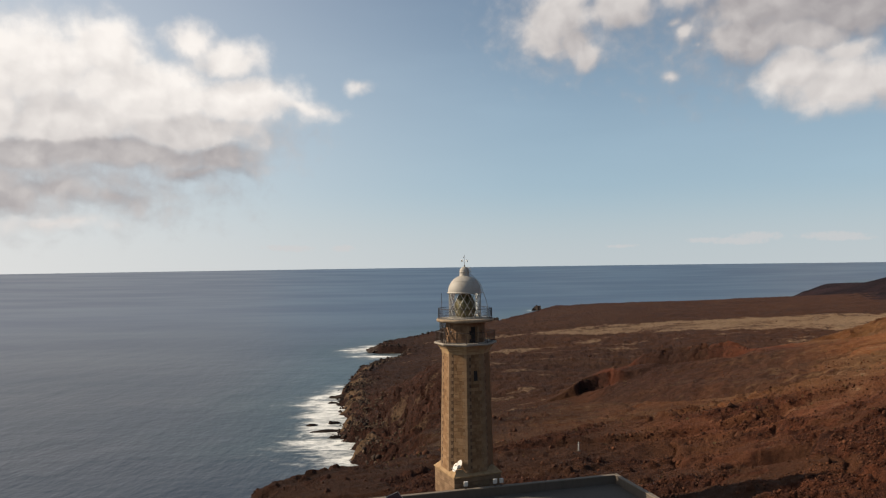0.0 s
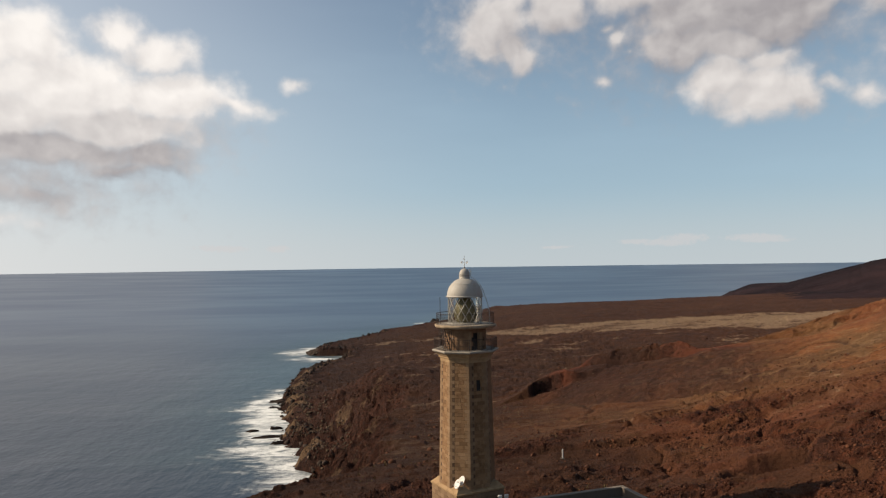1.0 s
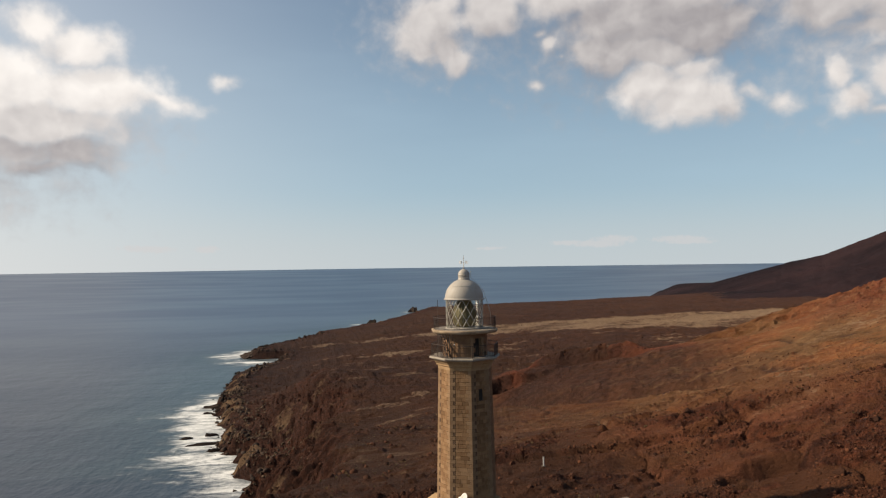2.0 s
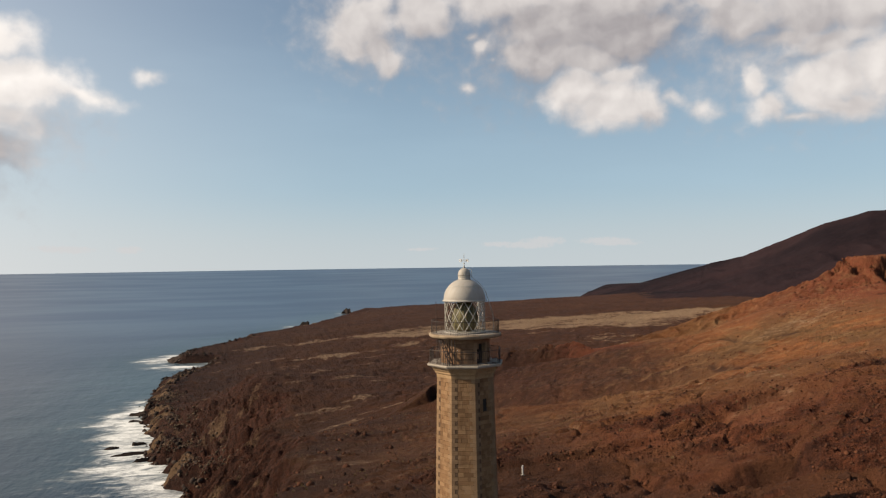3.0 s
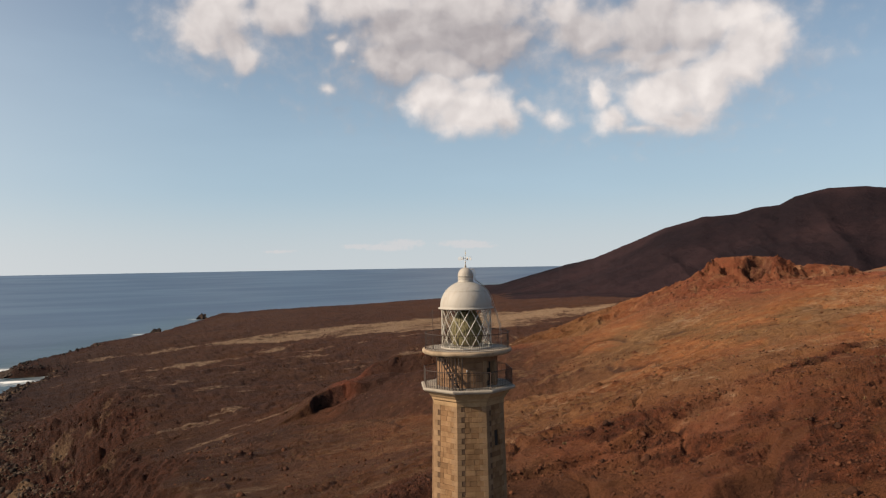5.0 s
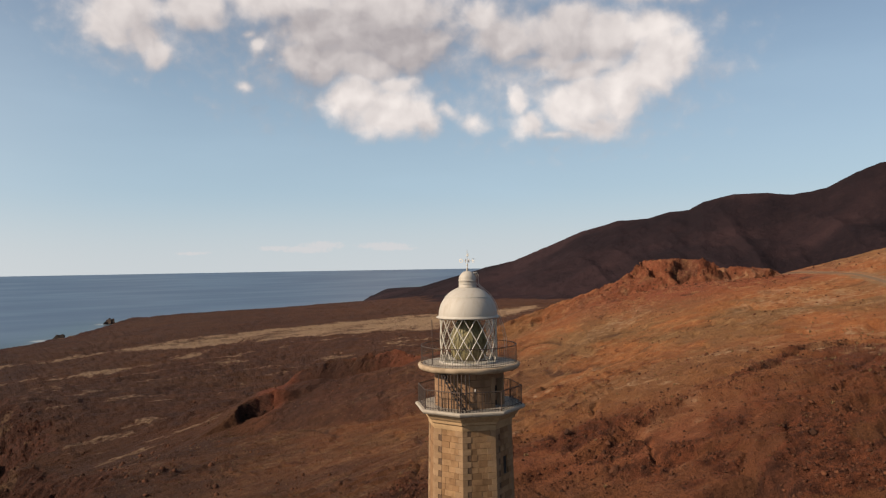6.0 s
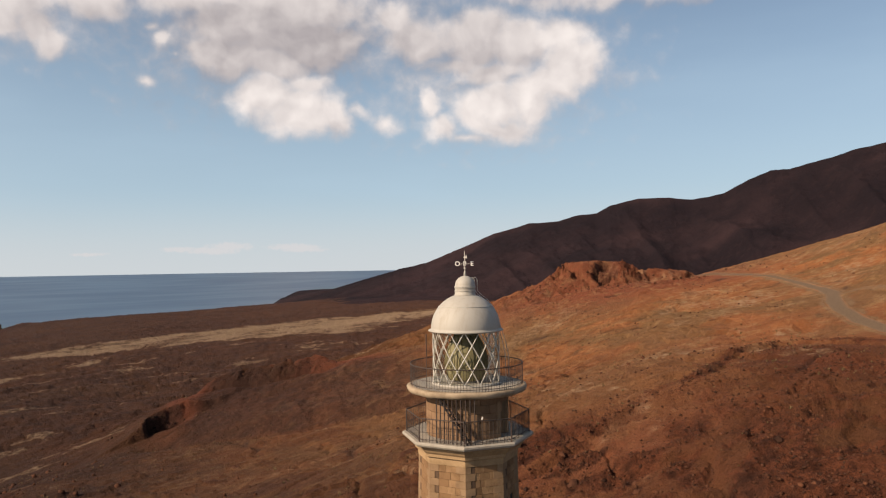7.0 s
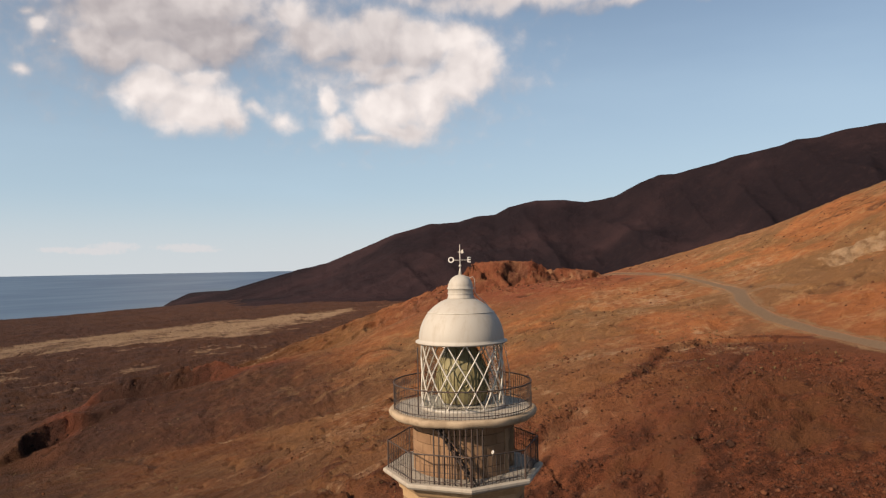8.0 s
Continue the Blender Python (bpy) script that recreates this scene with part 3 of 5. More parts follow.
    flank = np.exp(-(side / 8.5) ** 4)
    z = z - 2.6 * flank * smooth(2.6, -0.2, out) * smooth(-15, -4, out)
    bank = flank * smooth(-2.2, -0.2, out) * smooth(4.0, 2.4, out)
    # the road, on its bench
    away = line_distance(x, y, ROAD) + 0.7 * (fbm(x / 5, y / 5, 61, 3) - 0.5)
    spur = line_distance(x, y, [(131, 97.5), (134.5, 95.2), (134, 92.5), (131.5, 89.5), (129.5, 87)]) + 0.8 * (fbm(x / 4, y / 4, 61, 3) - 0.5)
    road = np.maximum(smooth(1.7, 0.9, away + 0.5 * smooth(138, 156, x)), 0.6 * smooth(1.6, 0.5, spur))
    bench = smooth(9.0, 3.0, away)
    z = z * (1 - bench) + (lie(x, y) + 0.1) * bench
    verge = 0.72 * smooth(3.6, 1.6, np.minimum(away, spur + 1.6) + 1.6 * (fbm(x / 3, y / 3, 49, 3) - 0.5)) * (1 - road)
    # cliffs and rock shelf
    band = 0.6 + 0.8 * fbm(x / 55, y / 55, 71, 3)
    steep = 7 + np.clip(d - 8 - 9 * smooth(300, 360, y), 0, None) * (0.95 * band + 0.25 * smooth(320, 240, y) + 1.3 * smooth(215, 150, y)) + (5 * (ridged(x / 26, y / 22, 72, 4) - 0.5) + 4.0 * blocks(x, y, 9.0, 74) + 1.8 * blocks(x, y, 3.6, 75)) * smooth(2, 22, d) * (0.4 + 0.6 * smooth(230, 320, y))
    north = smooth(390, 560, y)
    steep = steep * (1 - north) + north * (np.minimum(steep, 1.6 + 3.0 * band) + 0.10 * np.clip(d - 22, 0, None) * smooth(20, 60, d))
    shelf = SEA_LEVEL + np.where(d < 0, d * 0.5, 3.2 * smooth(0, 8, d) * (0.4 + 1.2 * ridged(x / 7, y / 4, 73, 4)) + steep * smooth(3, 12, d))
    cove = np.exp(-((x + 48) / 45) ** 2 - ((y - 728) / 50) ** 2)
    shelf = np.where(d > 0, SEA_LEVEL + (shelf - SEA_LEVEL) * (1 - 0.6 * cove), shelf)
    blend = np.clip(0.5 + (shelf - z) / 8.0, 0, 1)
    cliff = (1 - smooth(-1, 5, shelf - z)) * (1 - smooth(430, 540, y) * smooth(18, 40, d))
    z = z * blend + shelf * (1 - blend) - 4.0 * blend * (1 - blend)
    # cover
    scarp = scarp_side(x, y)
    # hill's near face and rim: dark cinder, with the face's shade painted in
    hilldark = np.maximum(0.9 * smooth(-2, 4, u - hem_u) * smooth(3, -5, u - rim_u) * span * smooth(-64, -52, v + 0.12 * (240 - u)), 0.9 * rim)
    fray = fbm(x / 70, y / 45, 81, 5, 0.6) - 0.5
    low_edge = np.interp(x, [100, 150, 216, 270, 326, 370, 510, 660], [770, 705, 690, 645, 615, 610, 700, 800]) + 70 * fray
    strip = smooth(-12, 22, y - low_edge) * smooth(842, 800, y + 60 * fray) * smooth(70, 130, x) * (0.56 + 0.44 * smooth(0.36, 0.58, fbm(x / 34, y / 20, 82, 5, 0.66)))
    ribbon = line_distance(x, y, [(-4, 690), (25, 668), (60, 650), (116, 640), (150, 668)]) + 26 * fray
    ribbon = np.minimum(ribbon, line_distance(x, y, [(-15, 822), (20, 812), (60, 806), (105, 800)]) + 22 * fray)
    strip = np.maximum(strip, (0.25 + 0.5 * smooth(0.4, 0.6, fbm(x / 20, y / 12, 87, 5, 0.66))) * smooth(13, 4, ribbon))
    wisps = 1.2 * smooth(0.55, 0.70, fbm(x / 28 + y / 120, y / 11, 83, 6, 0.66)) * smooth(140, 260, y) * smooth(900, 600, y)
    meadow = 0.42 * smooth(0.42, 0.66, fbm(x / 26, y / 12, 84, 5, 0.6)) * smooth(60, 100, y + x * 0.3) * smooth(330, 150, y)
    hem = 1.0 * smooth(6.0, 0.5, np.abs(u - hem_u + 4)) * span * smooth(0.38, 0.56, fbm(x / 16, y / 7, 93, 4))
    grass = np.clip(np.maximum.reduce([strip, 0.48 * wisps, meadow, hem]) * (1 - hilldark), 0, 1) * (1 - cliff)
    tan = 0.5 * np.exp(-(((x - 130) / 60) ** 2 + ((y - 110) / 45) ** 2))
    grass = np.maximum(grass, tan * smooth(0.35, 0.6, fbm(x / 20, y / 12, 85, 4)))
    # straw tone also brightens the sunlit slope just above the scarp
    grass = np.maximum(grass, 0.42 * smooth(1, 6, scarp) * smooth(34, 14, scarp) * smooth(38, 56, x) * smooth(125, 98, x) * smooth(0.34, 0.58, fbm(x / 14, y / 9, 97, 4)))
    red = np.maximum(smooth(62, 26, np.hypot(x - 176, y - 182)), 0.62 * np.clip(near, 0, 1) * smooth(14, 36, x) * (1 - 0.75 * smooth(75, 65, y) * smooth(66, 54, x)) * (0.45 + 0.55 * smooth(0.36, 0.6, fbm(x / 12, y / 12, 86, 4))))
    red = np.maximum(red, 0.32 * np.exp(-(((x - 84) / 42) ** 2 + ((y - 85) / 32) ** 2)))
    red = np.maximum(red, 1.0 * smooth(9, 3, np.abs(u - rim_u + 1)) * smooth(-36, -26, v) * smooth(5, -12, v))
    red = np.maximum(red, 0.25 * smooth(-2, 4, u - hem_u) * smooth(3, -3, u - rim_u) * span)
    red = np.maximum(red, 0.9 * smooth(8, 2, np.abs(v + 60 - 0.12 * (u - 240))) * smooth(222, 232, u) * smooth(262, 252, u))
    # besides dark lava: shade of pit, crag recess, hollow and cracks painted in
    dark = np.maximum.reduce([0.66 * plain, 0.45 * np.clip(near, 0, 1) * smooth(32, 16, x), 0.62 * smooth(62, 22, x) * smooth(100, 125, y) * smooth(330, 280, y), 0.95 * hilldark, smooth(1.3, 1.05, pit), 0.9 * smooth(1.15, 0.85, bowl), 0.7 * smooth(5, 2, hollow), crack, smooth(18, 4, d) * 0.85, 0.3 * cliff, 0.95 * smooth(130, 60, d) * smooth(440, 540, y) * smooth(1100, 800, y)])
    dark = np.clip(dark * (1 - 0.95 * grass), 0, 1)
    rock = np.clip(np.maximum.reduce([rocky * (1 - 0.5 * smooth(36, 52, x)), broken, 0.35 * cone_rock, 0.8 * cliff, 0.6 * stones]), 0, 1)
    pale = np.maximum(0.55 * cliff * smooth(0.57, 0.68, fbm(x / 11, y / 9, 88, 5, 0.65)) * smooth(560, 470, y), verge)
    pale = np.maximum(pale, 0.75 * np.exp(-((x + 27) / 10) ** 2 - ((y - 393) / 16) ** 2) * smooth(0.38, 0.56, fbm(x / 5, y / 5, 94, 4)))
    grass = np.maximum(grass, 0.8 * bank)
    pale = np.maximum(pale, 0.78 * smooth(34, 8, d) * smooth(-2, 3, d) * smooth(0.5, 0.64, fbm(x / 10, y / 10, 89, 4)))
    # soil tone whose brightness above the scarp also carries the slope's sun
    warm = smooth(8, 62, x + 0.35 * (y - 80)) * smooth(215, 110, y - 0.5 * x) * (0.5 + 0.5 * smooth(45, 125, x)) * np.maximum(smooth(-5, 2, scarp), 0.8 * smooth(-17, -2, scarp) * smooth(72, 52, x)) * (1 - 0.35 * rocky) * (1 - 0.45 * smooth(40, 16, np.hypot(x - 182, y - 188)))
    return z, grass, rock, dark, road, red, pale, warm


CENTRE = (-12.0, 20.0)


def fan(bearings, ranges):
    a, r = np.meshgrid(np.radians(bearings), ranges)
    return CENTRE[0] + r * np.sin(a), CENTRE[1] + r * np.cos(a)


def sheet(name, x, y, z, colours, mat, closed=True):
    """One grid mesh from rows of x, y, z; colours: named per-vertex covers."""
    rows, cols = x.shape
    me = bpy.data.meshes.new(name)
    index = np.arange(rows * cols).reshape(rows, cols)
    nxt = np.roll(index, -1, 1) if closed else index[:, 1:]
    cur = index if closed else index[:, :-1]
    quads = np.stack([cur[:-1], nxt[:-1], nxt[1:], cur[1:]], -1).reshape(-1, 4)[:, ::-1]
    me.vertices.add(rows * cols)
    me.vertices.foreach_set("co", np.stack([x, y, z], -1).astype(np.float32).ravel())
    me.loops.add(quads.size)
    me.loops.foreach_set("vertex_index", quads.astype(np.int32).ravel())
    me.polygons.add(len(quads))
    me.polygons.foreach_set("loop_start", np.arange(0, quads.size, 4, dtype=np.int32))
    me.update()
    me.shade_smooth()
    for key, parts in colours.items():
        layer = me.color_attributes.new(key, "FLOAT_COLOR", "POINT")
        data = np.ones((rows * cols, 4), np.float32)
        for i, p in enumerate(parts):
            data[:, i] = np.broadcast_to(p, x.shape).ravel()
        layer.data.foreach_set("color", data.ravel())
    me.materials.append(mat)
    return new(name, me)


def growing(first, last, steps):
    return first * (last / first) ** (np.arange(steps) / (steps - 1))


def make_ground():
    bearings = np.concatenate([np.linspace(-34, 84, 860, endpoint=False), np.linspace(84, 326, 90, endpoint=False)])
    ranges = np.concatenate([np.linspace(0.5, 28, 36, endpoint=False), growing(28, 205, 300)[:-1], np.linspace(205, 290, 140, endpoint=False), growing(290, 1900, 230), growing(2000, 4900, 12)])
    x, y = fan(bearings, ranges)
    z, grass, rock, dark, road, red, pale, warm = land(x, y)
    z = np.maximum(z, SEA_LEVEL - 12)
    ground = sheet("ground", x, y, z, {"cover": (grass, rock, dark), "marks": (road, red, pale), "soil": (warm,)}, GROUND)
    tagged(ground, "reddish brown volcanic ground with lava rock, dry grass and sea cliffs", "ground", kind="structure")


def make_sea():
    bearings = np.concatenate([np.linspace(-34, 50, 480, endpoint=False), np.linspace(50, 326, 90, endpoint=False)])
    ranges = np.concatenate([growing(60, 250, 20)[:-1], growing(250, 1700, 340), growing(1750, 4960, 60)])
    x, y = fan(bearings, ranges)
    r = np.hypot(x, y)
    d = rough_shore(x, y)
    lace = fbm(x / 60, y / 30, 91, 4)
    surf = smooth(-80, -4, d + 26 * (fbm(x / 40, y / 9, 92, 3) - 0.5)) * (0.35 + 0.95 * lace)
    surf = np.clip(surf * smooth(300, 345, y) * (0.25 + 0.75 * np.maximum.reduce([smooth(640, 520, y), np.exp(-((y - 850) / 75) ** 2) * 1.1, 0.8 * np.exp(-((y - 1190) / 60) ** 2), 1.1 * np.exp(-((y - 775) / 35) ** 2)])), 0, 1)
    surf = np.clip(surf + 0.45 * smooth(-34, -3, d) * smooth(325, 350, y) * smooth(640, 560, y), 0, 1)
    # waves breaking on the headland and round the stacks
    for a, b, wide, deep, much in ((-88, 877, 24, 8, 1.2), (-70, 776, 22, 14, 1.3), (-50, 742, 9, 22, 1.1), (60, 1214, 18, 12, 1.2), (86, 1188, 26, 8, 1.2), (124, 1275, 14, 16, 1.1), (180, 1490, 24, 24, 0.9), (28, 1112, 8, 26, 0.8)):
        surf = np.maximum(surf, much * np.exp(-((x - a) / wide) ** 2 - ((y - b) / deep) ** 2))
    shallow = 0.6 * smooth(-130, -10, d + 60 * (lace - 0.5)) * smooth(300, 420, y)
    # drives the painted haze tint and calms the waves far out
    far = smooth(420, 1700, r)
    z = SEA_LEVEL + 72.5 * smooth(1500, 6500, r) / smooth(1500, 6500, 4960.0) + 0.5 * fbm(x / 25, y / 14, 95, 3) * (1 - far)
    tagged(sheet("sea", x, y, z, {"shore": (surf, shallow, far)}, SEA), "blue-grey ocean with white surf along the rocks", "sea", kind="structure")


def make_mountain():
    bearings = np.linspace(22, 118, 700)
    steps = np.concatenate([np.linspace(0, 1, 120), np.linspace(1.02, 1.6, 16)])
    b, s = np.meshgrid(bearings, steps)
    crest = 2050 - 13.5 * np.clip(b - 28, 0, 60)
    foot = crest * (0.60 - 0.002 * np.clip(b - 40, 0, 60))
    rise = np.interp(b, [22, 25.9, 27.9, 29.9, 31.6, 33.7, 36.7, 39.3, 42, 44.5, 47.4, 49.7, 51.5, 52.7, 53.8, 56, 58.3, 59.8, 62, 63.9, 65.4, 66.6, 69.3, 70.9, 73.9, 75, 76.5, 78.2, 80.5, 95, 118],
                     [-3.1, -2.91, -2.56, -2.12, -1.74, -1.14, -0.32, 0.3, 1.38, 2.43, 3.24, 3.34, 3.85, 3.87, 4.47, 4.95, 4.93, 4.7, 5.01, 5.98, 6.55, 6.57, 7.18, 7.61, 8.14, 8.49, 8.55, 8.92, 9.08, 11, 12])
    rise = rise + 0.13 * (fbm(b * 1.1, b * 0 + 0.5, 101, 6, 0.6) - 0.5)
    top = 25 + crest * np.tan(np.radians(rise))
    r = np.where(s <= 1, foot + (crest - foot) * s, crest * s)
    x, y = -17 + r * np.sin(np.radians(b)), 47 + r * np.cos(np.radians(b))
    low = np.minimum(-62 + 0.0 * b, top - 4)
    gully = 0.6 * fbm(x / 260, y / 260, 103, 5) + 0.4 * ridged(b * 0.16 + 0.9 * s, s * 1.4, 104, 4)
    up = np.where(s <= 1, s ** 1.25, np.clip(1 - (s - 1) * 2.2, -0.2, 1))
    z = low + (top - low) * up
    spurs = ridged(b * 0.085 + 0.55 * s, s * 0.5 + b * 0.01, 107, 3) - 0.62
    z = z + (top - low) * 0.30 * spurs * np.clip(np.sin(np.clip(s, 0, 1) * math.pi), 0, 1)
    z = z + (top - low) * 0.24 * (gully - 0.62) * np.clip(np.sin(np.clip(s, 0, 1) * math.pi), 0, 1) + 6 * (fbm(x / 60, y / 60, 105, 5) - 0.5) * smooth(1.0, 0.8, s)
    # its lava apron laps over the plain
    apron = lie(x, y) - 9 - 26 * smooth(31, 23, b) + 12 * smooth(0.0, 0.22, s + 0.22 * (fbm(x / 150, y / 150, 108, 4) - 0.5)) * smooth(25, 35, b) + 3 * (fbm(x / 35, y / 35, 109, 4) - 0.5)
    z = np.where(s <= 1, np.maximum(z, np.minimum(apron, np.maximum(top, apron - 4))), z)
    tagged(sheet("mountain", x, y, z, {}, MOUNTAIN, closed=False), "purple-brown volcanic mountain slope above the plain, darkened for cloud shade", "mountain", kind="structure")


make_ground()
make_sea()
make_mountain()

# ---- materials of the buildings ----
def make_stone(name, low, high, patchy=0.35, rough=0.9, odd=0.0):
    m, n = material(name)
    at = n.place()
    pick = n.random()
    base = n.mix(n.ramp(pick, 0.0, 1.0, smooth=False), low, high)
    base = n.mix(n.ramp(n.math("FRACT", n.math("MULTIPLY", pick, 7.31)), 0.88, 0.9, 0.0, odd), base, (low[0] * 0.42, low[1] * 0.4, low[2] * 0.38))
    base = n.mix(n.ramp(n.math("FRACT", n.math("MULTIPLY", pick, 13.7)), 0.93, 0.94, 0.0, odd), base, (high[0] * 1.3, high[1] * 1.38, high[2] * 1.5))
    stain = n.noise(at, 1.6, 5.0, 0.65)
    grain = n.noise(at, 14.0, 5.0, 0.7)
    base = n.mix(n.ramp(stain, 0.42, 0.7, 0.0, patchy), base, (low[0] * 0.5, low[1] * 0.46, low[2] * 0.42))
    base = n.mix(n.ramp(grain, 0.35, 0.75, 0.0, 0.35), base, (high[0] * 0.62, high[1] * 0.58, high[2] * 0.52))
    normal = n.bump(grain, 0.5, 0.02, n.bump(stain, 0.3, 0.05))
    n.surface(base, rough, normal, 0.0, 0.2)
    return m


def make_paint(name, colour, dirt=(0.3, 0.24, 0.18), amount=0.35, rough=0.55, metal=0.0, scale=1.5):
    m, n = material(name)
    at = n.place()
    streak = n.noise(n.vec("MULTIPLY", at, (3.0, 3.0, 0.5)), scale, 5.0, 0.65)
    fine = n.noise(at, 22.0, 4.0, 0.6)
    base = n.mix(n.ramp(streak, 0.45, 0.75, 0.0, amount), colour, dirt)
    n.surface(base, n.ramp(fine, 0.2, 0.8, rough - 0.08, rough + 0.12), n.bump(fine, 0.15, 0.004), metal, 0.4)
    return m


def make_glass():
    m, n = material("lantern_glass")
    clear = n.add("ShaderNodeBsdfTransparent")
    clear.inputs[0].default_value = (0.93, 0.94, 0.91, 1)
    gloss = n.add("ShaderNodeBsdfGlossy")
    gloss.inputs["Roughness"].default_value = 0.04
    edge = n.add("ShaderNodeFresnel")
    edge.inputs[0].default_value = 1.5
    both = n.add("ShaderNodeMixShader")
    n.put(both.inputs[0], n.math("MULTIPLY", edge.outputs[0], 0.4))
    n.tree.links.new(clear.outputs[0], both.inputs[1])
    n.tree.links.new(gloss.outputs[0], both.inputs[2])
    out = n.add("ShaderNodeOutputMaterial")
    n.tree.links.new(both.outputs[0], out.inputs[0])
    return m


def make_prism():
    m, n = material("greenish_lens_glass")
    grain = n.noise(n.place(), 5.0, 3.0)
    base = n.mix(grain, (0.125, 0.106, 0.048), (0.24, 0.207, 0.108))
    n.surface(base, 0.6, None, 0.0, 0.3, Transmission_Weight=0.1, IOR=1.5)
    return m


SANDSTONE = make_stone("golden_sandstone", (0.180, 0.101, 0.050), (0.262, 0.160, 0.084), 0.6, odd=0.5)
FILLER_STONE = make_stone("dark_brown_filler_stone", (0.078, 0.0484, 0.0312), (0.1326, 0.0819, 0.0507), 0.3)
QUOIN_STONE = make_stone("tan_quoin_stone", (0.200, 0.125, 0.070), (0.25, 0.162, 0.094), 0.45)
PLINTH_STONE = make_stone("brown_plinth_stone", (0.1326, 0.0819, 0.0468), (0.2262, 0.1482, 0.0897), 0.3)
DRUM_STONE = make_stone("dark_drum_stone", (0.175, 0.103, 0.058), (0.240, 0.146, 0.085), 0.4)
MORTAR = make_stone("brown_mortar", (0.2106, 0.1404, 0.0858), (0.234, 0.156, 0.0975))
CORNICE_STONE = make_stone("weathered_cornice_stone", (0.30, 0.20, 0.108), (0.335, 0.225, 0.125), 0.55)
PALE_STONE = make_stone("pale_worn_slab", (0.320, 0.246, 0.170), (0.350, 0.272, 0.190), 0.8)
FLOOR_STONE = make_paint("pale_gallery_cement", (0.2964, 0.2613, 0.2145), (0.1716, 0.1287, 0.0936), 0.5, 0.85)
WHITE_METAL = make_paint("white_painted_metal", (0.330, 0.306, 0.268), (0.240, 0.198, 0.150), 0.45, 0.6)
GREY_METAL = make_paint("pale_grey_painted_bars", (0.429, 0.4056, 0.3588), (0.2028, 0.1482, 0.1014), 0.4, 0.5)
BRIGHT_WHITE = make_paint("clean_white_paint", (0.546, 0.5304, 0.4992), (0.39, 0.3432, 0.2808), 0.25, 0.5)
BRASS = make_paint("dull_brass", (0.156, 0.1287, 0.0663), (0.078, 0.0585, 0.0312), 0.5, 0.45, 0.4)
IRON = make_paint("dark_rusty_iron", (0.0351, 0.025, 0.0211), (0.1014, 0.0429, 0.0218), 0.5, 0.7)
# near black: the unlit inside of doorway and slit, put into a colour
OPENING_SHADE = make_paint("dark_doorway", (0.0156, 0.0133, 0.0117), (0.0273, 0.0218, 0.0172), 0.4, 0.8)
PLASTER = make_paint("grey_weathered_plaster", (0.100, 0.078, 0.060), (0.060, 0.046, 0.035), 0.5, 0.9)
COPING = make_paint("pale_cement_coping", (0.156, 0.1287, 0.1014), (0.078, 0.0593, 0.0437), 0.5, 0.9)
ROOFING = make_paint("dark_grey_roof_screed", (0.078, 0.066, 0.055), (0.048, 0.039, 0.030), 0.5, 0.92)
CELLS = make_paint("dark_blue_solar_cells", (0.0117, 0.0156, 0.0312), (0.039, 0.039, 0.0468), 0.3, 0.15)
GLASS, PRISM = make_glass(), make_prism()


# ---- shapes ----
def link(name, bm, mat, parent=None, label="", flat=True):
    me = bpy.data.meshes.new(name)
    bmesh.ops.recalc_face_normals(bm, faces=bm.faces)
    bm.to_mesh(me)
    bm.free()
    me.materials.append(mat)
    if not flat:
        me.shade_smooth()
    ob = new(name, me)
    ob.parent = parent
    return tagged(ob, label)


def part(name, bm, mat, parent, label="", flat=True):
    return link(name, bm, mat, parent, label, flat)


def again(ob, m, parent=None):
    """Another piece on the same mesh, at the pose m under its parent."""
    twin = new(ob.name.split(".")[0], ob.data)
    twin.parent = parent or ob.parent
    twin.matrix_basis = m
    return twin


def box(bm, sx, sy, sz, m=Matrix(), bevel=0.0):
    made = bmesh.ops.create_cube(bm, size=1.0, matrix=m @ Matrix.Diagonal((sx, sy, sz, 1)))
    if bevel:
        edges = list({e for v in made["verts"] for e in v.link_edges})
        bmesh.ops.bevel(bm, geom=edges, offset=bevel, segments=1, affect="EDGES")
    return bm


def lathe(bm, profile, sides, turn=0.0, start=None, end=None):
    """A turned solid from (radius, z) pairs; sides=8 gives an octagon with its first edge at turn degrees."""
    full = start is None
    angles = [radians(turn + 360 * i / sides) for i in range(sides)] if full else [radians(start + (end - start) * i / sides) for i in range(sides + 1)]
    rings = [[bm.verts.new((r * math.cos(a), r * math.sin(a), z)) for a in angles] for r, z in profile]
    count = len(angles)
    for low, high in zip(rings, rings[1:]):
        for i in range(count if full else count - 1):
            j = (i + 1) % count
            bm.faces.new((low[i], low[j], high[j], high[i]))
    if full:
        for ring in (rings[0], rings[-1]):
            if (ring[0].co - ring[count // 2].co).length > 1e-4:
                bm.faces.new(ring)
    else:
        for k in (0, -1):
            bm.faces.new([ring[k] for ring in rings])
        for i in range(count - 1):
            bm.faces.new((rings[0][i], rings[0][i + 1], rings[-1][i + 1], rings[-1][i]))
    return bm


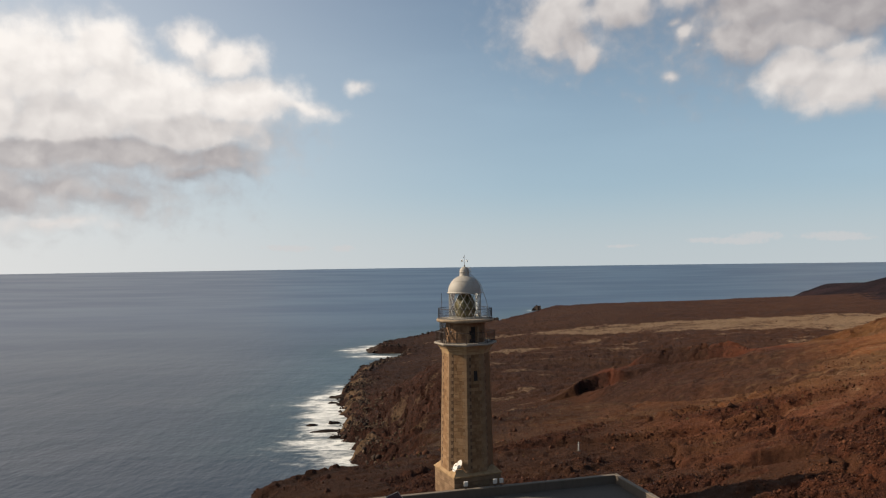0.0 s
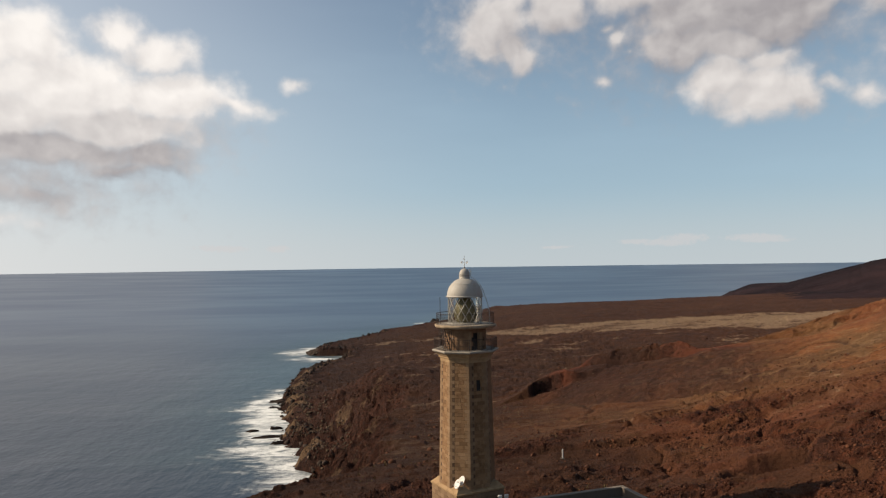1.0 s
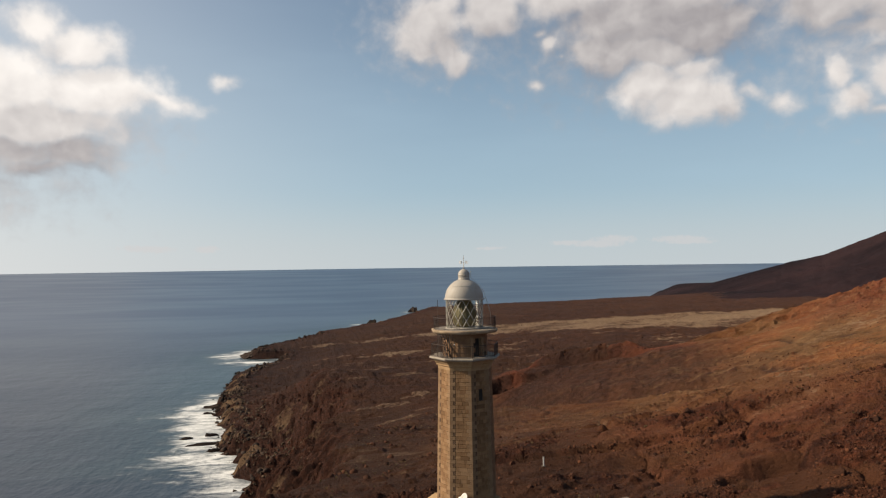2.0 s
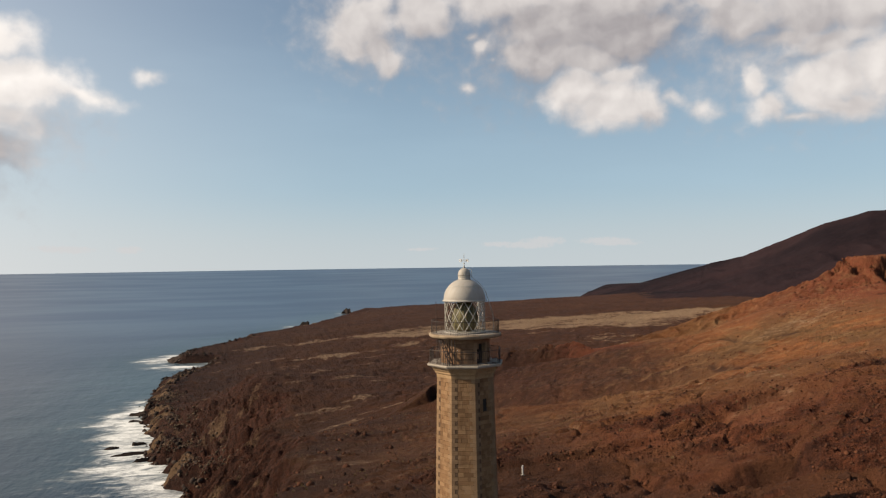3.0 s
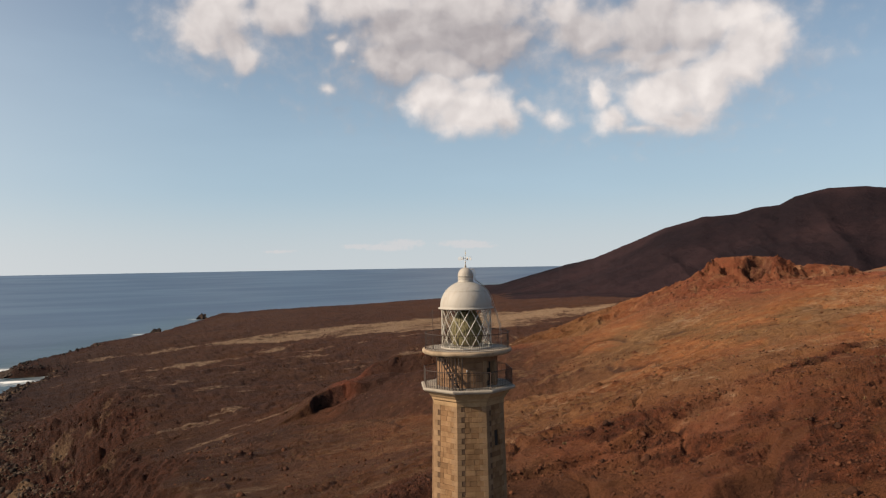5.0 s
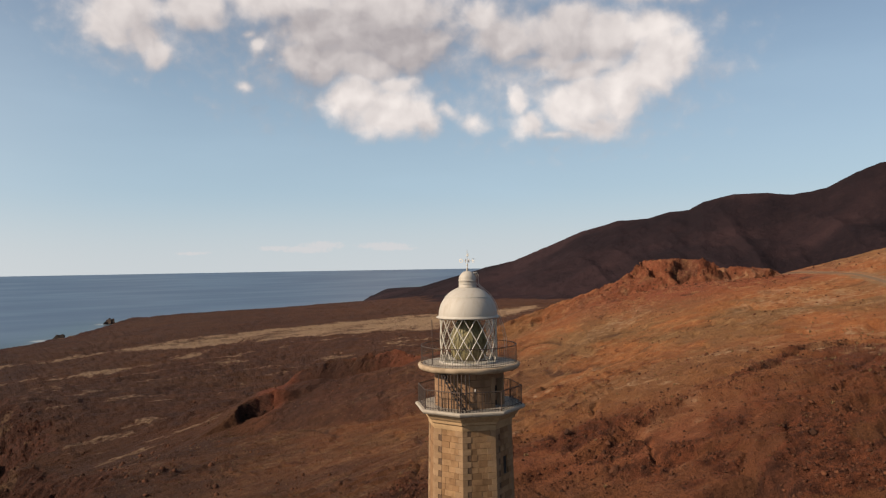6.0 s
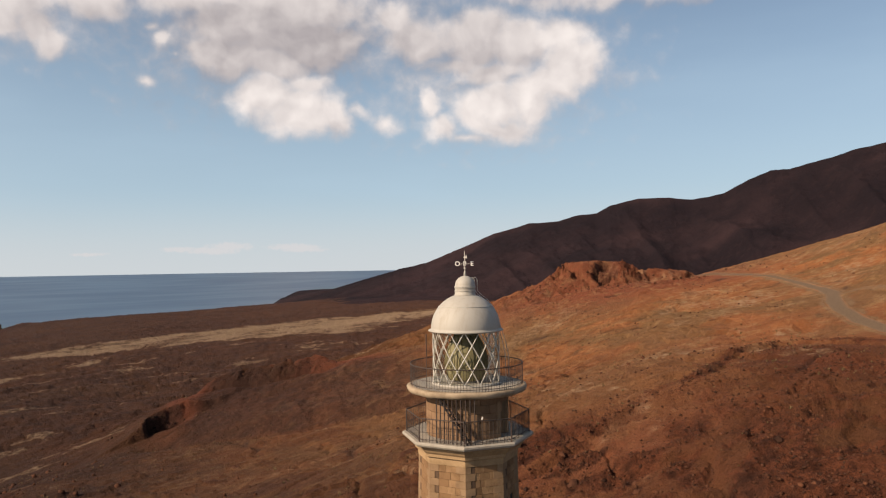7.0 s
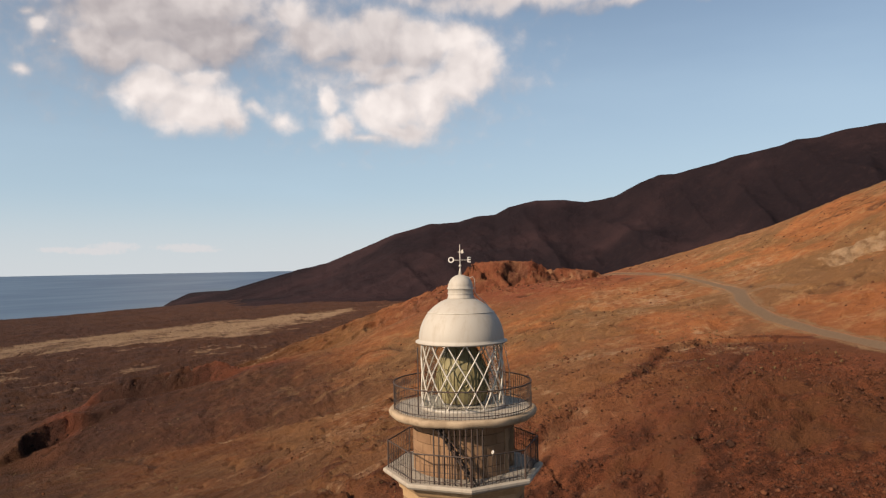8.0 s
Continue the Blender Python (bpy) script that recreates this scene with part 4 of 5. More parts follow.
def tube(bm, points, radius, sides=6, closed=False):
    """A round bar along points."""
    points = [Vector(p) for p in points]
    rings = []
    count = len(points)
    for i, p in enumerate(points):
        before = points[(i - 1) % count] if closed or i else p
        after = points[(i + 1) % count] if closed or i < count - 1 else p
        way = (after - before).normalized()
        side = way.cross(Vector((0, 0, 1)))
        side = side.normalized() if side.length > 1e-3 else Vector((1, 0, 0))
        up = side.cross(way)
        rings.append([bm.verts.new(p + radius * (math.cos(2 * math.pi * k / sides) * side + math.sin(2 * math.pi * k / sides) * up)) for k in range(sides)])
    for i in range(count if closed else count - 1):
        low, high = rings[i], rings[(i + 1) % count]
        for k in range(sides):
            bm.faces.new((low[k], low[(k + 1) % sides], high[(k + 1) % sides], high[k]))
    if not closed:
        bm.faces.new(rings[0]), bm.faces.new(rings[-1])
    return bm


def thing(name, m, label, category, group=""):
    ob = new(name)
    ob.matrix_basis = m
    return tagged(ob, label, category, group)


def polar(r, degrees, z=0.0):
    return Vector((r * math.cos(radians(degrees)), r * math.sin(radians(degrees)), z))


# ---- the lighthouse ----
TOWER = (1.9, 62.85)
FOOT_Z, TOP_Z = 7.35, 17.55           # the octagonal shaft
R_FOOT, R_TOP = 2.30, 2.06
UPPER, LOWER = 20.22, 18.2            # gallery floors


def shaft_radius(z):
    return R_FOOT + (R_TOP - R_FOOT) * (z - FOOT_Z) / (TOP_Z - FOOT_Z)


def make_lighthouse():
    house = thing("lighthouse", pose(*TOWER, 0), "octagonal golden sandstone lighthouse with a white domed lantern", "lighthouse")

    # square pedestal with its sloping cap
    bm = bmesh.new()
    lathe(bm, [(2.98, -1.5), (2.98, 6.98)], 4, 67.5)
    part("pedestal", bm, MORTAR, house)
    bm = bmesh.new()
    lathe(bm, [(3.0, 6.96), (3.16, 7.0), (3.2, 7.12), (3.1, 7.16), (2.5, 7.6)], 4, 67.5)
    part("pedestal_cap", bm, CORNICE_STONE, house, "weathered stone ledge")
    side = 3.06 * math.sqrt(2)
    bm = box(bmesh.new(), 0.535, 0.10, 0.335, bevel=0.014)
    stone = part("pedestal_stone", bm, PLINTH_STONE, house)
    first = True
    for turn in (202.5, 292.5):
        for row in range(6):
            for k in range(8):
                shift = (k - 3.5) * 0.54 + (0.0 if row % 2 else 0.0)
                m = Matrix.Translation(polar(side / 2 - 0.03, turn)) @ pose(0, 0, 6.78 - row * 0.35, 0, 0, turn + 90) @ pose(shift, 0, 0)
                if first:
                    stone.matrix_basis, first = m, False
                else:
                    again(stone, m)

    # shaft: a recessed core, quoins on the corners, ashlar between them
    bm = bmesh.new()
    lathe(bm, [(R_FOOT - 0.12, FOOT_Z - 0.2), (R_TOP - 0.12, TOP_Z)], 8, 0)
    part("shaft_core", bm, MORTAR, house)
    course = 0.283
    courses = int((TOP_Z - FOOT_Z) / course)

    def quoin(name, wing_a, wing_b):
        bm = bmesh.new()
        inner = 0.13
        # the corner points along +x; the two faces run back at 112.5 degrees to it
        d1, d2 = polar(1, 112.5), polar(1, -112.5)
        n1, n2 = polar(1, 22.5), polar(1, -22.5)
        o1, o2 = d1 * wing_a, d2 * wing_b
        ring = [o1, Vector((0, 0, 0)), o2, o2 - n2 * inner, Vector((-inner * 1.08, 0, 0)), o1 - n1 * inner]
        low = [bm.verts.new((p.x, p.y, -course / 2 + 0.003)) for p in ring]
        high = [bm.verts.new((p.x, p.y, course / 2 - 0.003)) for p in ring]
        for i in range(6):
            j = (i + 1) % 6
            bm.faces.new((low[i], low[j], high[j], high[i]))
        bm.faces.new(low), bm.faces.new(high)
        edges = [e for e in bm.edges if all(min((v.co.xy - r.xy).length for r in (o1, o2, Vector((0, 0, 0)))) < 1e-4 for v in e.verts)]
        bmesh.ops.bevel(bm, geom=edges, offset=0.008, segments=1, affect="EDGES")
        return part(name, bm, QUOIN_STONE, house)

    kinds = [quoin("quoin", 0.42, 0.24), quoin("quoin", 0.24, 0.42)]
    used = [False, False]
    lean = math.degrees(math.atan2(R_FOOT - R_TOP, TOP_Z - FOOT_Z))
    for corner in range(0, 360, 45):
        if corner in (0, 45, 90):
            continue
        for k in range(courses):
            z = FOOT_Z + (k + 0.5) * course
            kind = (k + corner // 45) % 2
            m = Matrix.Translation(polar(shaft_radius(z) + 0.012, corner, z)) @ pose(0, 0, 0, 0, 0, corner) @ pose(0, 0, 0, 0, -lean, 0)
            if used[kind]:
                again(kinds[kind], m)
            else:
                kinds[kind].matrix_basis, used[kind] = m, True

    pick = random.Random(5)
    block = part("stone_block", box(bmesh.new(), 1.0, 0.12, course - 0.007, bevel=0.006), SANDSTONE, house)
    filler = part("filler_stone", box(bmesh.new(), 0.165, 0.12, course - 0.03, bevel=0.008), FILLER_STONE, house, "small dark square stone")
    filled = 0
    placed = 0
    rest = bmesh.new()
    apothem = math.cos(radians(22.5))
    for k in range(courses - 1, -1, -1):
        z = FOOT_Z + (k + 0.5) * course
        r = shaft_radius(z)
        full = 2 * r * math.sin(radians(22.5))
        for turn in (202.5, 247.5, 292.5, 157.5, 337.5, 22.5, 67.5, 112.5):
            corner_a, corner_b = round(turn - 22.5) % 360, round(turn + 22.5) % 360
            left = 0.42 if (k + corner_a // 45) % 2 == 0 else 0.24
            right = 0.24 if (k + corner_b // 45) % 2 == 0 else 0.42
            if corner_a in (0, 45, 90):
                left = 0.0
            if corner_b in (0, 45, 90):
                right = 0.0
            at, end = -full / 2 + left, full / 2 - right
            for short, spot in ((left, at + 0.09),):
                if short == 0.24:
                    m = Matrix.Translation(polar(r * apothem - 0.062, turn, z)) @ pose(0, 0, 0, 0, 0, turn + 90) @ pose(spot, 0, 0, -lean, 0, 0)
                    if filled:
                        again(filler, m)
                    else:
                        filler.matrix_basis = m
                    filled += 1
            at = at + (0.18 if left == 0.24 else 0)
            cuts = sorted(pick.uniform(0.18, 0.82) for _ in range(pick.choice((1, 1, 2, 2, 3))))
            stops = [0.0]
            for c in cuts:
                if c - stops[-1] > 0.17 and 1 - c > 0.14:
                    stops.append(c)
            stops.append(1.0)
            for a, b in zip(stops, stops[1:]):
                u0, u1 = at + a * (end - at), at + b * (end - at)
                if turn == 292.5 and 14.95 < z < 15.95 and u0 < 0.20 and u1 > -0.14:
                    u0, u1 = (0.20, u1) if u1 > 0.34 and u0 > -0.1 else (u0, -0.14)
                    if u1 - u0 < 0.08:
                        continue
                proud = pick.uniform(-0.012, 0.006)
                m = Matrix.Translation(polar(r * apothem - 0.055 + proud, turn, z)) @ pose(0, 0, 0, 0, 0, turn + 90) @ pose((u0 + u1) / 2, 0, 0, -lean, 0, 0)
                m = m @ Matrix.Diagonal((u1 - u0 - 0.007, 1, 1, 1))
                if turn in (202.5, 247.5, 292.5) and placed < 300:
                    if placed:
                        again(block, m)
                    else:
                        block.matrix_basis = m
                    placed += 1
                else:
                    box(rest, 1.0, 0.12, course - 0.007, m)
    stonework = part("stonework", rest, SANDSTONE, house, "weathered ashlar courses")
    tagged(stonework, kind="stuff")

    # slit window on the shaded side
    frame_at = Matrix.Translation(polar(shaft_radius(15.45) * apothem - 0.07, 292.5, 15.45)) @ pose(0, 0, 0, 0, 0, 22.5)
    # near-black panel stands for the shade inside the slit
    bm = box(bmesh.new(), 0.40, 0.02, 1.0, bevel=0.004)
    slit = part("slit_window", bm, OPENING_SHADE, house, "narrow dark window slit")
    slit.matrix_basis = frame_at @ pose(0.03, 0, 0)

    # cornice and lower gallery
    bm = bmesh.new()
    lathe(bm, [(R_TOP - 0.1, TOP_Z - 0.35), (R_TOP + 0.03, TOP_Z - 0.30), (R_TOP + 0.05, TOP_Z - 0.05), (R_TOP + 0.16, TOP_Z), (R_TOP + 0.18, TOP_Z + 0.12),
               (R_TOP + 0.27, TOP_Z + 0.2), (R_TOP + 0.36, TOP_Z + 0.32), (R_TOP + 0.38, LOWER - 0.2), (1.5, LOWER - 0.2)], 8, 0)
    part("cornice", bm, CORNICE_STONE, house, "moulded sandstone cornice")
    bm = bmesh.new()
    lathe(bm, [(1.4, LOWER - 0.2), (2.62, LOWER - 0.2), (2.70, LOWER - 0.17), (2.76, LOWER - 0.10), (2.76, LOWER - 0.03), (2.72, LOWER), (1.4, LOWER)], 8, 0)
    part("lower_gallery_floor", bm, FLOOR_STONE, house, "pale cement gallery floor")

    # drum of curved stones with its doorway
    bm = bmesh.new()
    lathe(bm, [(1.42, LOWER - 0.02), (1.62, LOWER - 0.02), (1.62, UPPER - 0.3), (1.42, UPPER - 0.3)], 48, start=305.0, end=640.0)
    part("drum_core", bm, MORTAR, house)
    rows, per = 5, 14
    high = (UPPER - 0.30 - LOWER) / rows
    bm = bmesh.new()
    half = 360 / per / 2 - 0.25
    lathe(bm, [(1.60, -high / 2 + 0.005), (1.705, -high / 2 + 0.005), (1.715, -high / 2 + 0.015), (1.715, high / 2 - 0.015), (1.705, high / 2 - 0.005), (1.60, high / 2 - 0.005)], 4, start=-half, end=half)
    curved = part("drum_stone", bm, DRUM_STONE, house)
    first = True
    for row in range(rows):
        for k in range(per):
            turn = k * 360 / per + (row % 2) * 180 / per + 2
            if abs((turn - 292.5 + 180) % 360 - 180) < 20 and row < rows - 1:
                continue
            m = pose(0, 0, LOWER + (row + 0.5) * high, 0, 0, turn)
            if first:
                curved.matrix_basis, first = m, False
            else:
                again(curved, m)
    for turn in (292.5 - 16.5, 292.5 + 16.5):
        bm = box(bmesh.new(), 0.32, 0.22, 1.45, bevel=0.01)
        part("door_jamb", bm, QUOIN_STONE, house).matrix_basis = Matrix.Translation(polar(1.58, turn, LOWER + 0.725)) @ pose(0, 0, 0, 0, 0, turn)
    # near-black panel stands for the shade inside the doorway
    bm = box(bmesh.new(), 0.05, 0.85, 1.5, bevel=0.006)
    door = part("doorway", bm, OPENING_SHADE, house, "dark recessed doorway")
    door.matrix_basis = Matrix.Translation(polar(1.36, 292.5, LOWER + 0.74)) @ pose(0, 0, 0, 0, 0, 292.5)

    # upper gallery, a round slab with a worn lip
    bm = bmesh.new()
    lathe(bm, [(1.3, UPPER - 0.29), (2.3, UPPER - 0.29), (2.44, UPPER - 0.25), (2.51, UPPER - 0.17), (2.53, UPPER - 0.07), (2.50, UPPER - 0.015), (2.42, UPPER), (1.2, UPPER)], 72)
    for v in bm.verts:
        a = math.atan2(v.co.y, v.co.x)
        v.co.z += 0.014 * math.sin(9 * a) * math.sin(4 * a + 1) + 0.008 * math.sin(31 * a) * math.sin(7 * a)
        v.co.xy *= 1 + 0.004 * math.sin(13 * a + 2)
    part("upper_gallery_floor", bm, PALE_STONE, house, "round weathered gallery slab", flat=False)
    bm = bmesh.new()
    lathe(bm, [(1.35, UPPER), (2.30, UPPER + 0.004), (2.30, UPPER + 0.012), (1.35, UPPER + 0.02)], 72)
    part("gallery_screed", bm, FLOOR_STONE, house, "pale cement floor")

    # railings
    def railing(name, ring, floor, height, count_per, radius, label):
        bm = tube(bmesh.new(), [(*p, floor + height) for p in ring], 0.022, 6, True)
        rail = part(name, bm, IRON, house, label)
        bm = tube(bmesh.new(), [(*p, floor + 0.10) for p in ring], 0.014, 6, True)
        part("bottom_rail", bm, IRON, rail)
        bm = tube(bmesh.new(), [(*p, floor + height * 0.42) for p in ring], 0.010, 5, True)
        part("middle_rail", bm, IRON, rail)
        bar = None
        for i, p in enumerate(ring):
            q = ring[(i + 1) % len(ring)]
            for k in range(count_per):
                u = k / count_per
                at = Vector(p).lerp(Vector(q), u)
                if bar is None:
                    bar = part("baluster", tube(bmesh.new(), [(0, 0, 0), (0, 0, height)], radius, 5), IRON, rail)
                    bar.matrix_basis = pose(at.x, at.y, floor)
                else:
                    again(bar, pose(at.x, at.y, floor), rail)
        return rail

    eight = [polar(2.58, 45 * k).xy for k in range(8)]
    low_rail = railing("lower_railing", eight, LOWER, 0.92, 13, 0.010, "dark rusty iron railing")
    bm = tube(bmesh.new(), [(0, 0, 0), (0, 0, 0.95)], 0.026, 6)
    post = part("corner_post", bm, IRON, low_rail)
    post.matrix_basis = pose(*eight[0], LOWER)
    for p in eight[1:]:
        again(post, pose(*p, LOWER))
    railing("upper_railing", [polar(2.36, 3 * k).xy for k in range(120)], UPPER, 0.88, 1, 0.008, "dark iron ring railing")
    # cage of upright bars round the stair, between the two galleries
    bar = None
    for k in range(10):
        turn = 196.5 + 38.5 * k / 9
        corner = 45 * round((turn - 22.5) / 45) + 22.5
        r = 2.50 * apothem / math.cos(radians(turn - corner))
        tall = UPPER - 0.26 - LOWER
        m = Matrix.Translation(polar(min(r, 2.44), turn, LOWER))
        if bar is None:
            bar = part("cage_bar", tube(bmesh.new(), [(0, 0, 0), (0, 0, tall)], 0.024, 6), IRON, house, "rusty iron cage bar")
            bar.matrix_basis = m
        else:
            again(bar, m)

    # iron stair
    foot, head = polar(2.32, 229, LOWER + 0.02), polar(2.05, 197, UPPER - 0.30)
    out = polar(1, 213)
    bm = bmesh.new()
    stair = part("iron_stair", tube(tube(bm, [foot + out * 0.17, head + out * 0.17], 0.035, 6), [foot - out * 0.17, head - out * 0.17], 0.035, 6), IRON, house, "steep dark iron stair")
    steps = 9
    along = (head - foot).xy.normalized()
    tread = None
    for k in range(steps):
        p = foot.lerp(head, (k + 0.7) / steps)
        m = Matrix.Translation(p) @ pose(0, 0, 0, 0, 0, math.degrees(math.atan2(along.y, along.x)))
        if tread is None:
            tread = part("tread", box(bmesh.new(), 0.15, 0.36, 0.03, bevel=0.004), IRON, stair)
            tread.matrix_basis = m
        else:
            again(tread, m)
    part("handrail", tube(bmesh.new(), [foot + out * 0.19 + Vector((0, 0, 0.55)), head + out * 0.17 + Vector((0, 0, 0.1))], 0.018, 6), IRON, stair)

    # lantern: sill, lattice of bars, glass, lens
    low, high, radius = UPPER + 0.10, 22.46, 1.395
    bm = bmesh.new()
    lathe(bm, [(1.30, UPPER), (1.47, UPPER), (1.47, low - 0.02), (1.44, low), (1.30, low)], 48)
    part("lantern_sill", bm, WHITE_METAL, house, "white metal sill ring", flat=False)
    bars = 14
    bm = bmesh.new()
    twist = 360 / bars

    def slanted(way):
        points = [polar(radius, way * twist * 2.0 * i / 8, (high - low) * i / 8) for i in range(9)]
        return part("glazing_bar", tube(bmesh.new(), points, 0.024, 5), GREY_METAL, house, "pale slanting glazing bar")

    for way in (1, -1):
        one = slanted(way)
        one.matrix_basis = pose(0, 0, low, 0, 0, 19.5)
        for k in range(1, bars):
            again(one, pose(0, 0, low, 0, 0, 19.5 + 360 * k / bars))
    bm = bmesh.new()
    lathe(bm, [(radius - 0.028, low), (radius - 0.028, high)], 56)
    for f in [f for f in bm.faces if len(f.verts) > 4]:
        bm.faces.remove(f)
    glazing = part("glazing", bm, GLASS, house, "clear curved lantern glass", flat=False)
    glazing.visible_shadow = False
    # lens: an egg-shaped barrel of eight panels with prism rings, bull's-eyes and curved ribs
    def lens_radius(u):
        return 0.30 + 0.60 * math.sin(math.pi * (0.20 + 0.74 * u ** 0.85)) ** 0.8

    bm = bmesh.new()
    lathe(bm, [(lens_radius(i / 32) + (0.006 if i % 2 else -0.004), low + 0.06 + i / 32 * 1.94) for i in range(33)], 48)
    lens = part("lens", bm, PRISM, house, "greenish glass lighthouse lens", flat=False)

    def on_lens(turn, u, out=0.012):
        return polar(lens_radius(u) + out, turn, low + 0.06 + u * 1.94)

    for k in range(8):
        points = [on_lens(22.5 + 45 * k, i / 14) for i in range(15)]
        part("lens_rib", tube(bmesh.new(), points, 0.024, 5), BRASS, lens)
        for wide, tall in ((8.0, 0.10), (15.5, 0.19)):
            ring = [on_lens(45 * k + wide * math.cos(2 * math.pi * i / 20), 0.42 + tall * math.sin(2 * math.pi * i / 20)) for i in range(20)]
            part("bullseye", tube(bmesh.new(), ring, 0.018, 5, True), BRASS, lens)
        for side in (-1, 1):
            points = [on_lens(45 * k + side * (6 + 12 * i / 8), 0.60 + 0.34 * i / 8) for i in range(9)]
            part("lens_rib", tube(bmesh.new(), points, 0.016, 5), BRASS, lens)
    bm = bmesh.new()
    lathe(bm, [(0.55, UPPER + 0.02), (0.55, low + 0.1), (0.42, low + 0.16)], 24)
    part("lens_pedestal", bm, GREY_METAL, house)

    # dome and cupola
    bm = bmesh.new()
    profile = [(1.38, 22.40), (1.52, 22.41), (1.58, 22.44), (1.58, 22.485), (1.46, 22.51)]
    for i in range(15):
        a = radians(2 + 74.5 * i / 14)
        profile.append((1.47 * math.cos(a), 22.52 + 1.47 * math.sin(a)))
    lathe(bm, profile, 48)
    part("dome", bm, WHITE_METAL, house, "white-painted metal dome", flat=False)
    for z, r in ((23.46, 1.145),):
        bm = tube(bmesh.new(), [polar(r, 7.5 * k, z) for k in range(48)], 0.014, 5, True)
        part("dome_cable", bm, GREY_METAL, house)
    bm = bmesh.new()
    profile = [(0.455, 23.90), (0.455, 23.96), (0.435, 23.97), (0.435, 24.24), (0.45, 24.26), (0.45, 24.30), (0.43, 24.32)]
    for i in range(9):
        a = radians(8 + 78 * i / 8)
        profile.append((0.435 * math.cos(a), 24.30 + 0.44 * math.sin(a)))
    profile += [(0.06, 24.76), (0.035, 24.9), (0.018, 24.98)]
    lathe(bm, profile, 28)
    cupola = part("cupola", bm, WHITE_METAL, house, "white ventilator cupola", flat=False)
    for z in (24.10, 24.26):
        part("cupola_band", tube(bmesh.new(), [polar(0.448, 15 * k, z) for k in range(24)], 0.013, 5, True), GREY_METAL, cupola)

    # ladder over the dome
    for off in (-0.13, 0.13):
        points = []
        for r, z in ((0.30, 24.62), (0.44, 24.66), (0.52, 24.55), (0.52, 24.1), (0.66, 23.96), (0.98, 23.72), (1.28, 23.40), (1.50, 23.02), (1.62, 22.6), (1.86, 21.9), (2.0, 21.3), (2.02, UPPER)):
            base = polar(r, 346, z)
            points.append(base + polar(off, 76))
        part("dome_ladder_rail", tube(bmesh.new(), points, 0.014, 5), GREY_METAL, house, "thin curved ladder rail")
    # thin upright pole on the upper gallery
    part("gallery_pole", tube(bmesh.new(), [polar(2.05, 176, UPPER), polar(2.05, 176, 22.42)], 0.022, 6), IRON, house)

    # weather vane
    bm = tube(bmesh.new(), [(0, 0, 24.9), (0, 0, 25.78)], 0.016, 6)
    vane = part("weather_vane", bm, GREY_METAL, house, "metal weather vane with compass letters")
    for turn in (310, 40):
        part("arm", tube(bmesh.new(), [polar(0.27, turn + 180, 25.24), polar(0.27, turn, 25.24)], 0.010, 5), GREY_METAL, vane)
    for letter, turn in (("E", 310), ("O", 130), ("N", 40), ("S", 220)):
        text = bpy.data.curves.new("letter", "FONT")
        text.body, text.size, text.extrude, text.align_x, text.align_y = letter, 0.27, 0.010, "CENTER", "CENTER"
        text.offset = 0.006
        text.materials.append(BRIGHT_WHITE)
        flat = new("compass_letter", text)
        flat.parent = vane
        facing = {"E": -50, "O": -50, "N": 40, "S": 40}[letter]
        flat.matrix_basis = Matrix.Translation(polar(0.31, turn, 25.24)) @ pose(0, 0, 0, 90, 0, facing)
    bm = bmesh.new()
    box(bm, 0.30, 0.012, 0.03, pose(-0.02, 0, 25.52))
    box(bm, 0.12, 0.012, 0.12, pose(-0.17, 0, 25.53, 0, 20, 0))
    part("pointer", bm, GREY_METAL, vane).matrix_basis = pose(0, 0, 0, 0, 0, 70)
    part("vane_ball", lathe(bmesh.new(), [(0.0, 25.0), (0.04, 25.02), (0.05, 25.05), (0.04, 25.08), (0.0, 25.1)], 10), GREY_METAL, vane)
    return house


make_lighthouse()


# ---- things on and by the tower ----
def make_dish(at, facing, size):
    dish = thing("satellite_dish", pose(*at, 0, 0, facing), "small white satellite dish on the stone ledge", "satellite dish", "dishes on the ledge")
    bm = bmesh.new()
    lathe(bm, [(0.02, 0.0), (0.2, 0.012), (0.36, 0.05), (0.45, 0.095), (0.455, 0.105), (0.36, 0.065), (0.2, 0.027), (0.02, 0.015)], 28)
    bowl = part("reflector", bm, BRIGHT_WHITE, dish, flat=False)
    bowl.matrix_basis = pose(0, -0.12, 0.62, 62, 0, 0) @ Matrix.Diagonal((size * 0.85, size, size, 1))
    part("mast", tube(bmesh.new(), [(0, 0, 0), (0, 0, 0.6), (0, -0.08, 0.64)], 0.025, 6), GREY_METAL, dish)
    part("feed_arm", tube(bmesh.new(), [(0, -0.15, 0.35), (0, -0.52, 0.62)], 0.014, 5), GREY_METAL, dish)
    part("feed_horn", box(bmesh.new(), 0.07, 0.10, 0.07, pose(0, -0.54, 0.64), 0.01), WHITE_METAL, dish)
    return dish


make_dish((0.98, 60.55, 7.22), -60, 0.85)
make_dish((1.32, 60.62, 7.42), -60, 0.9)


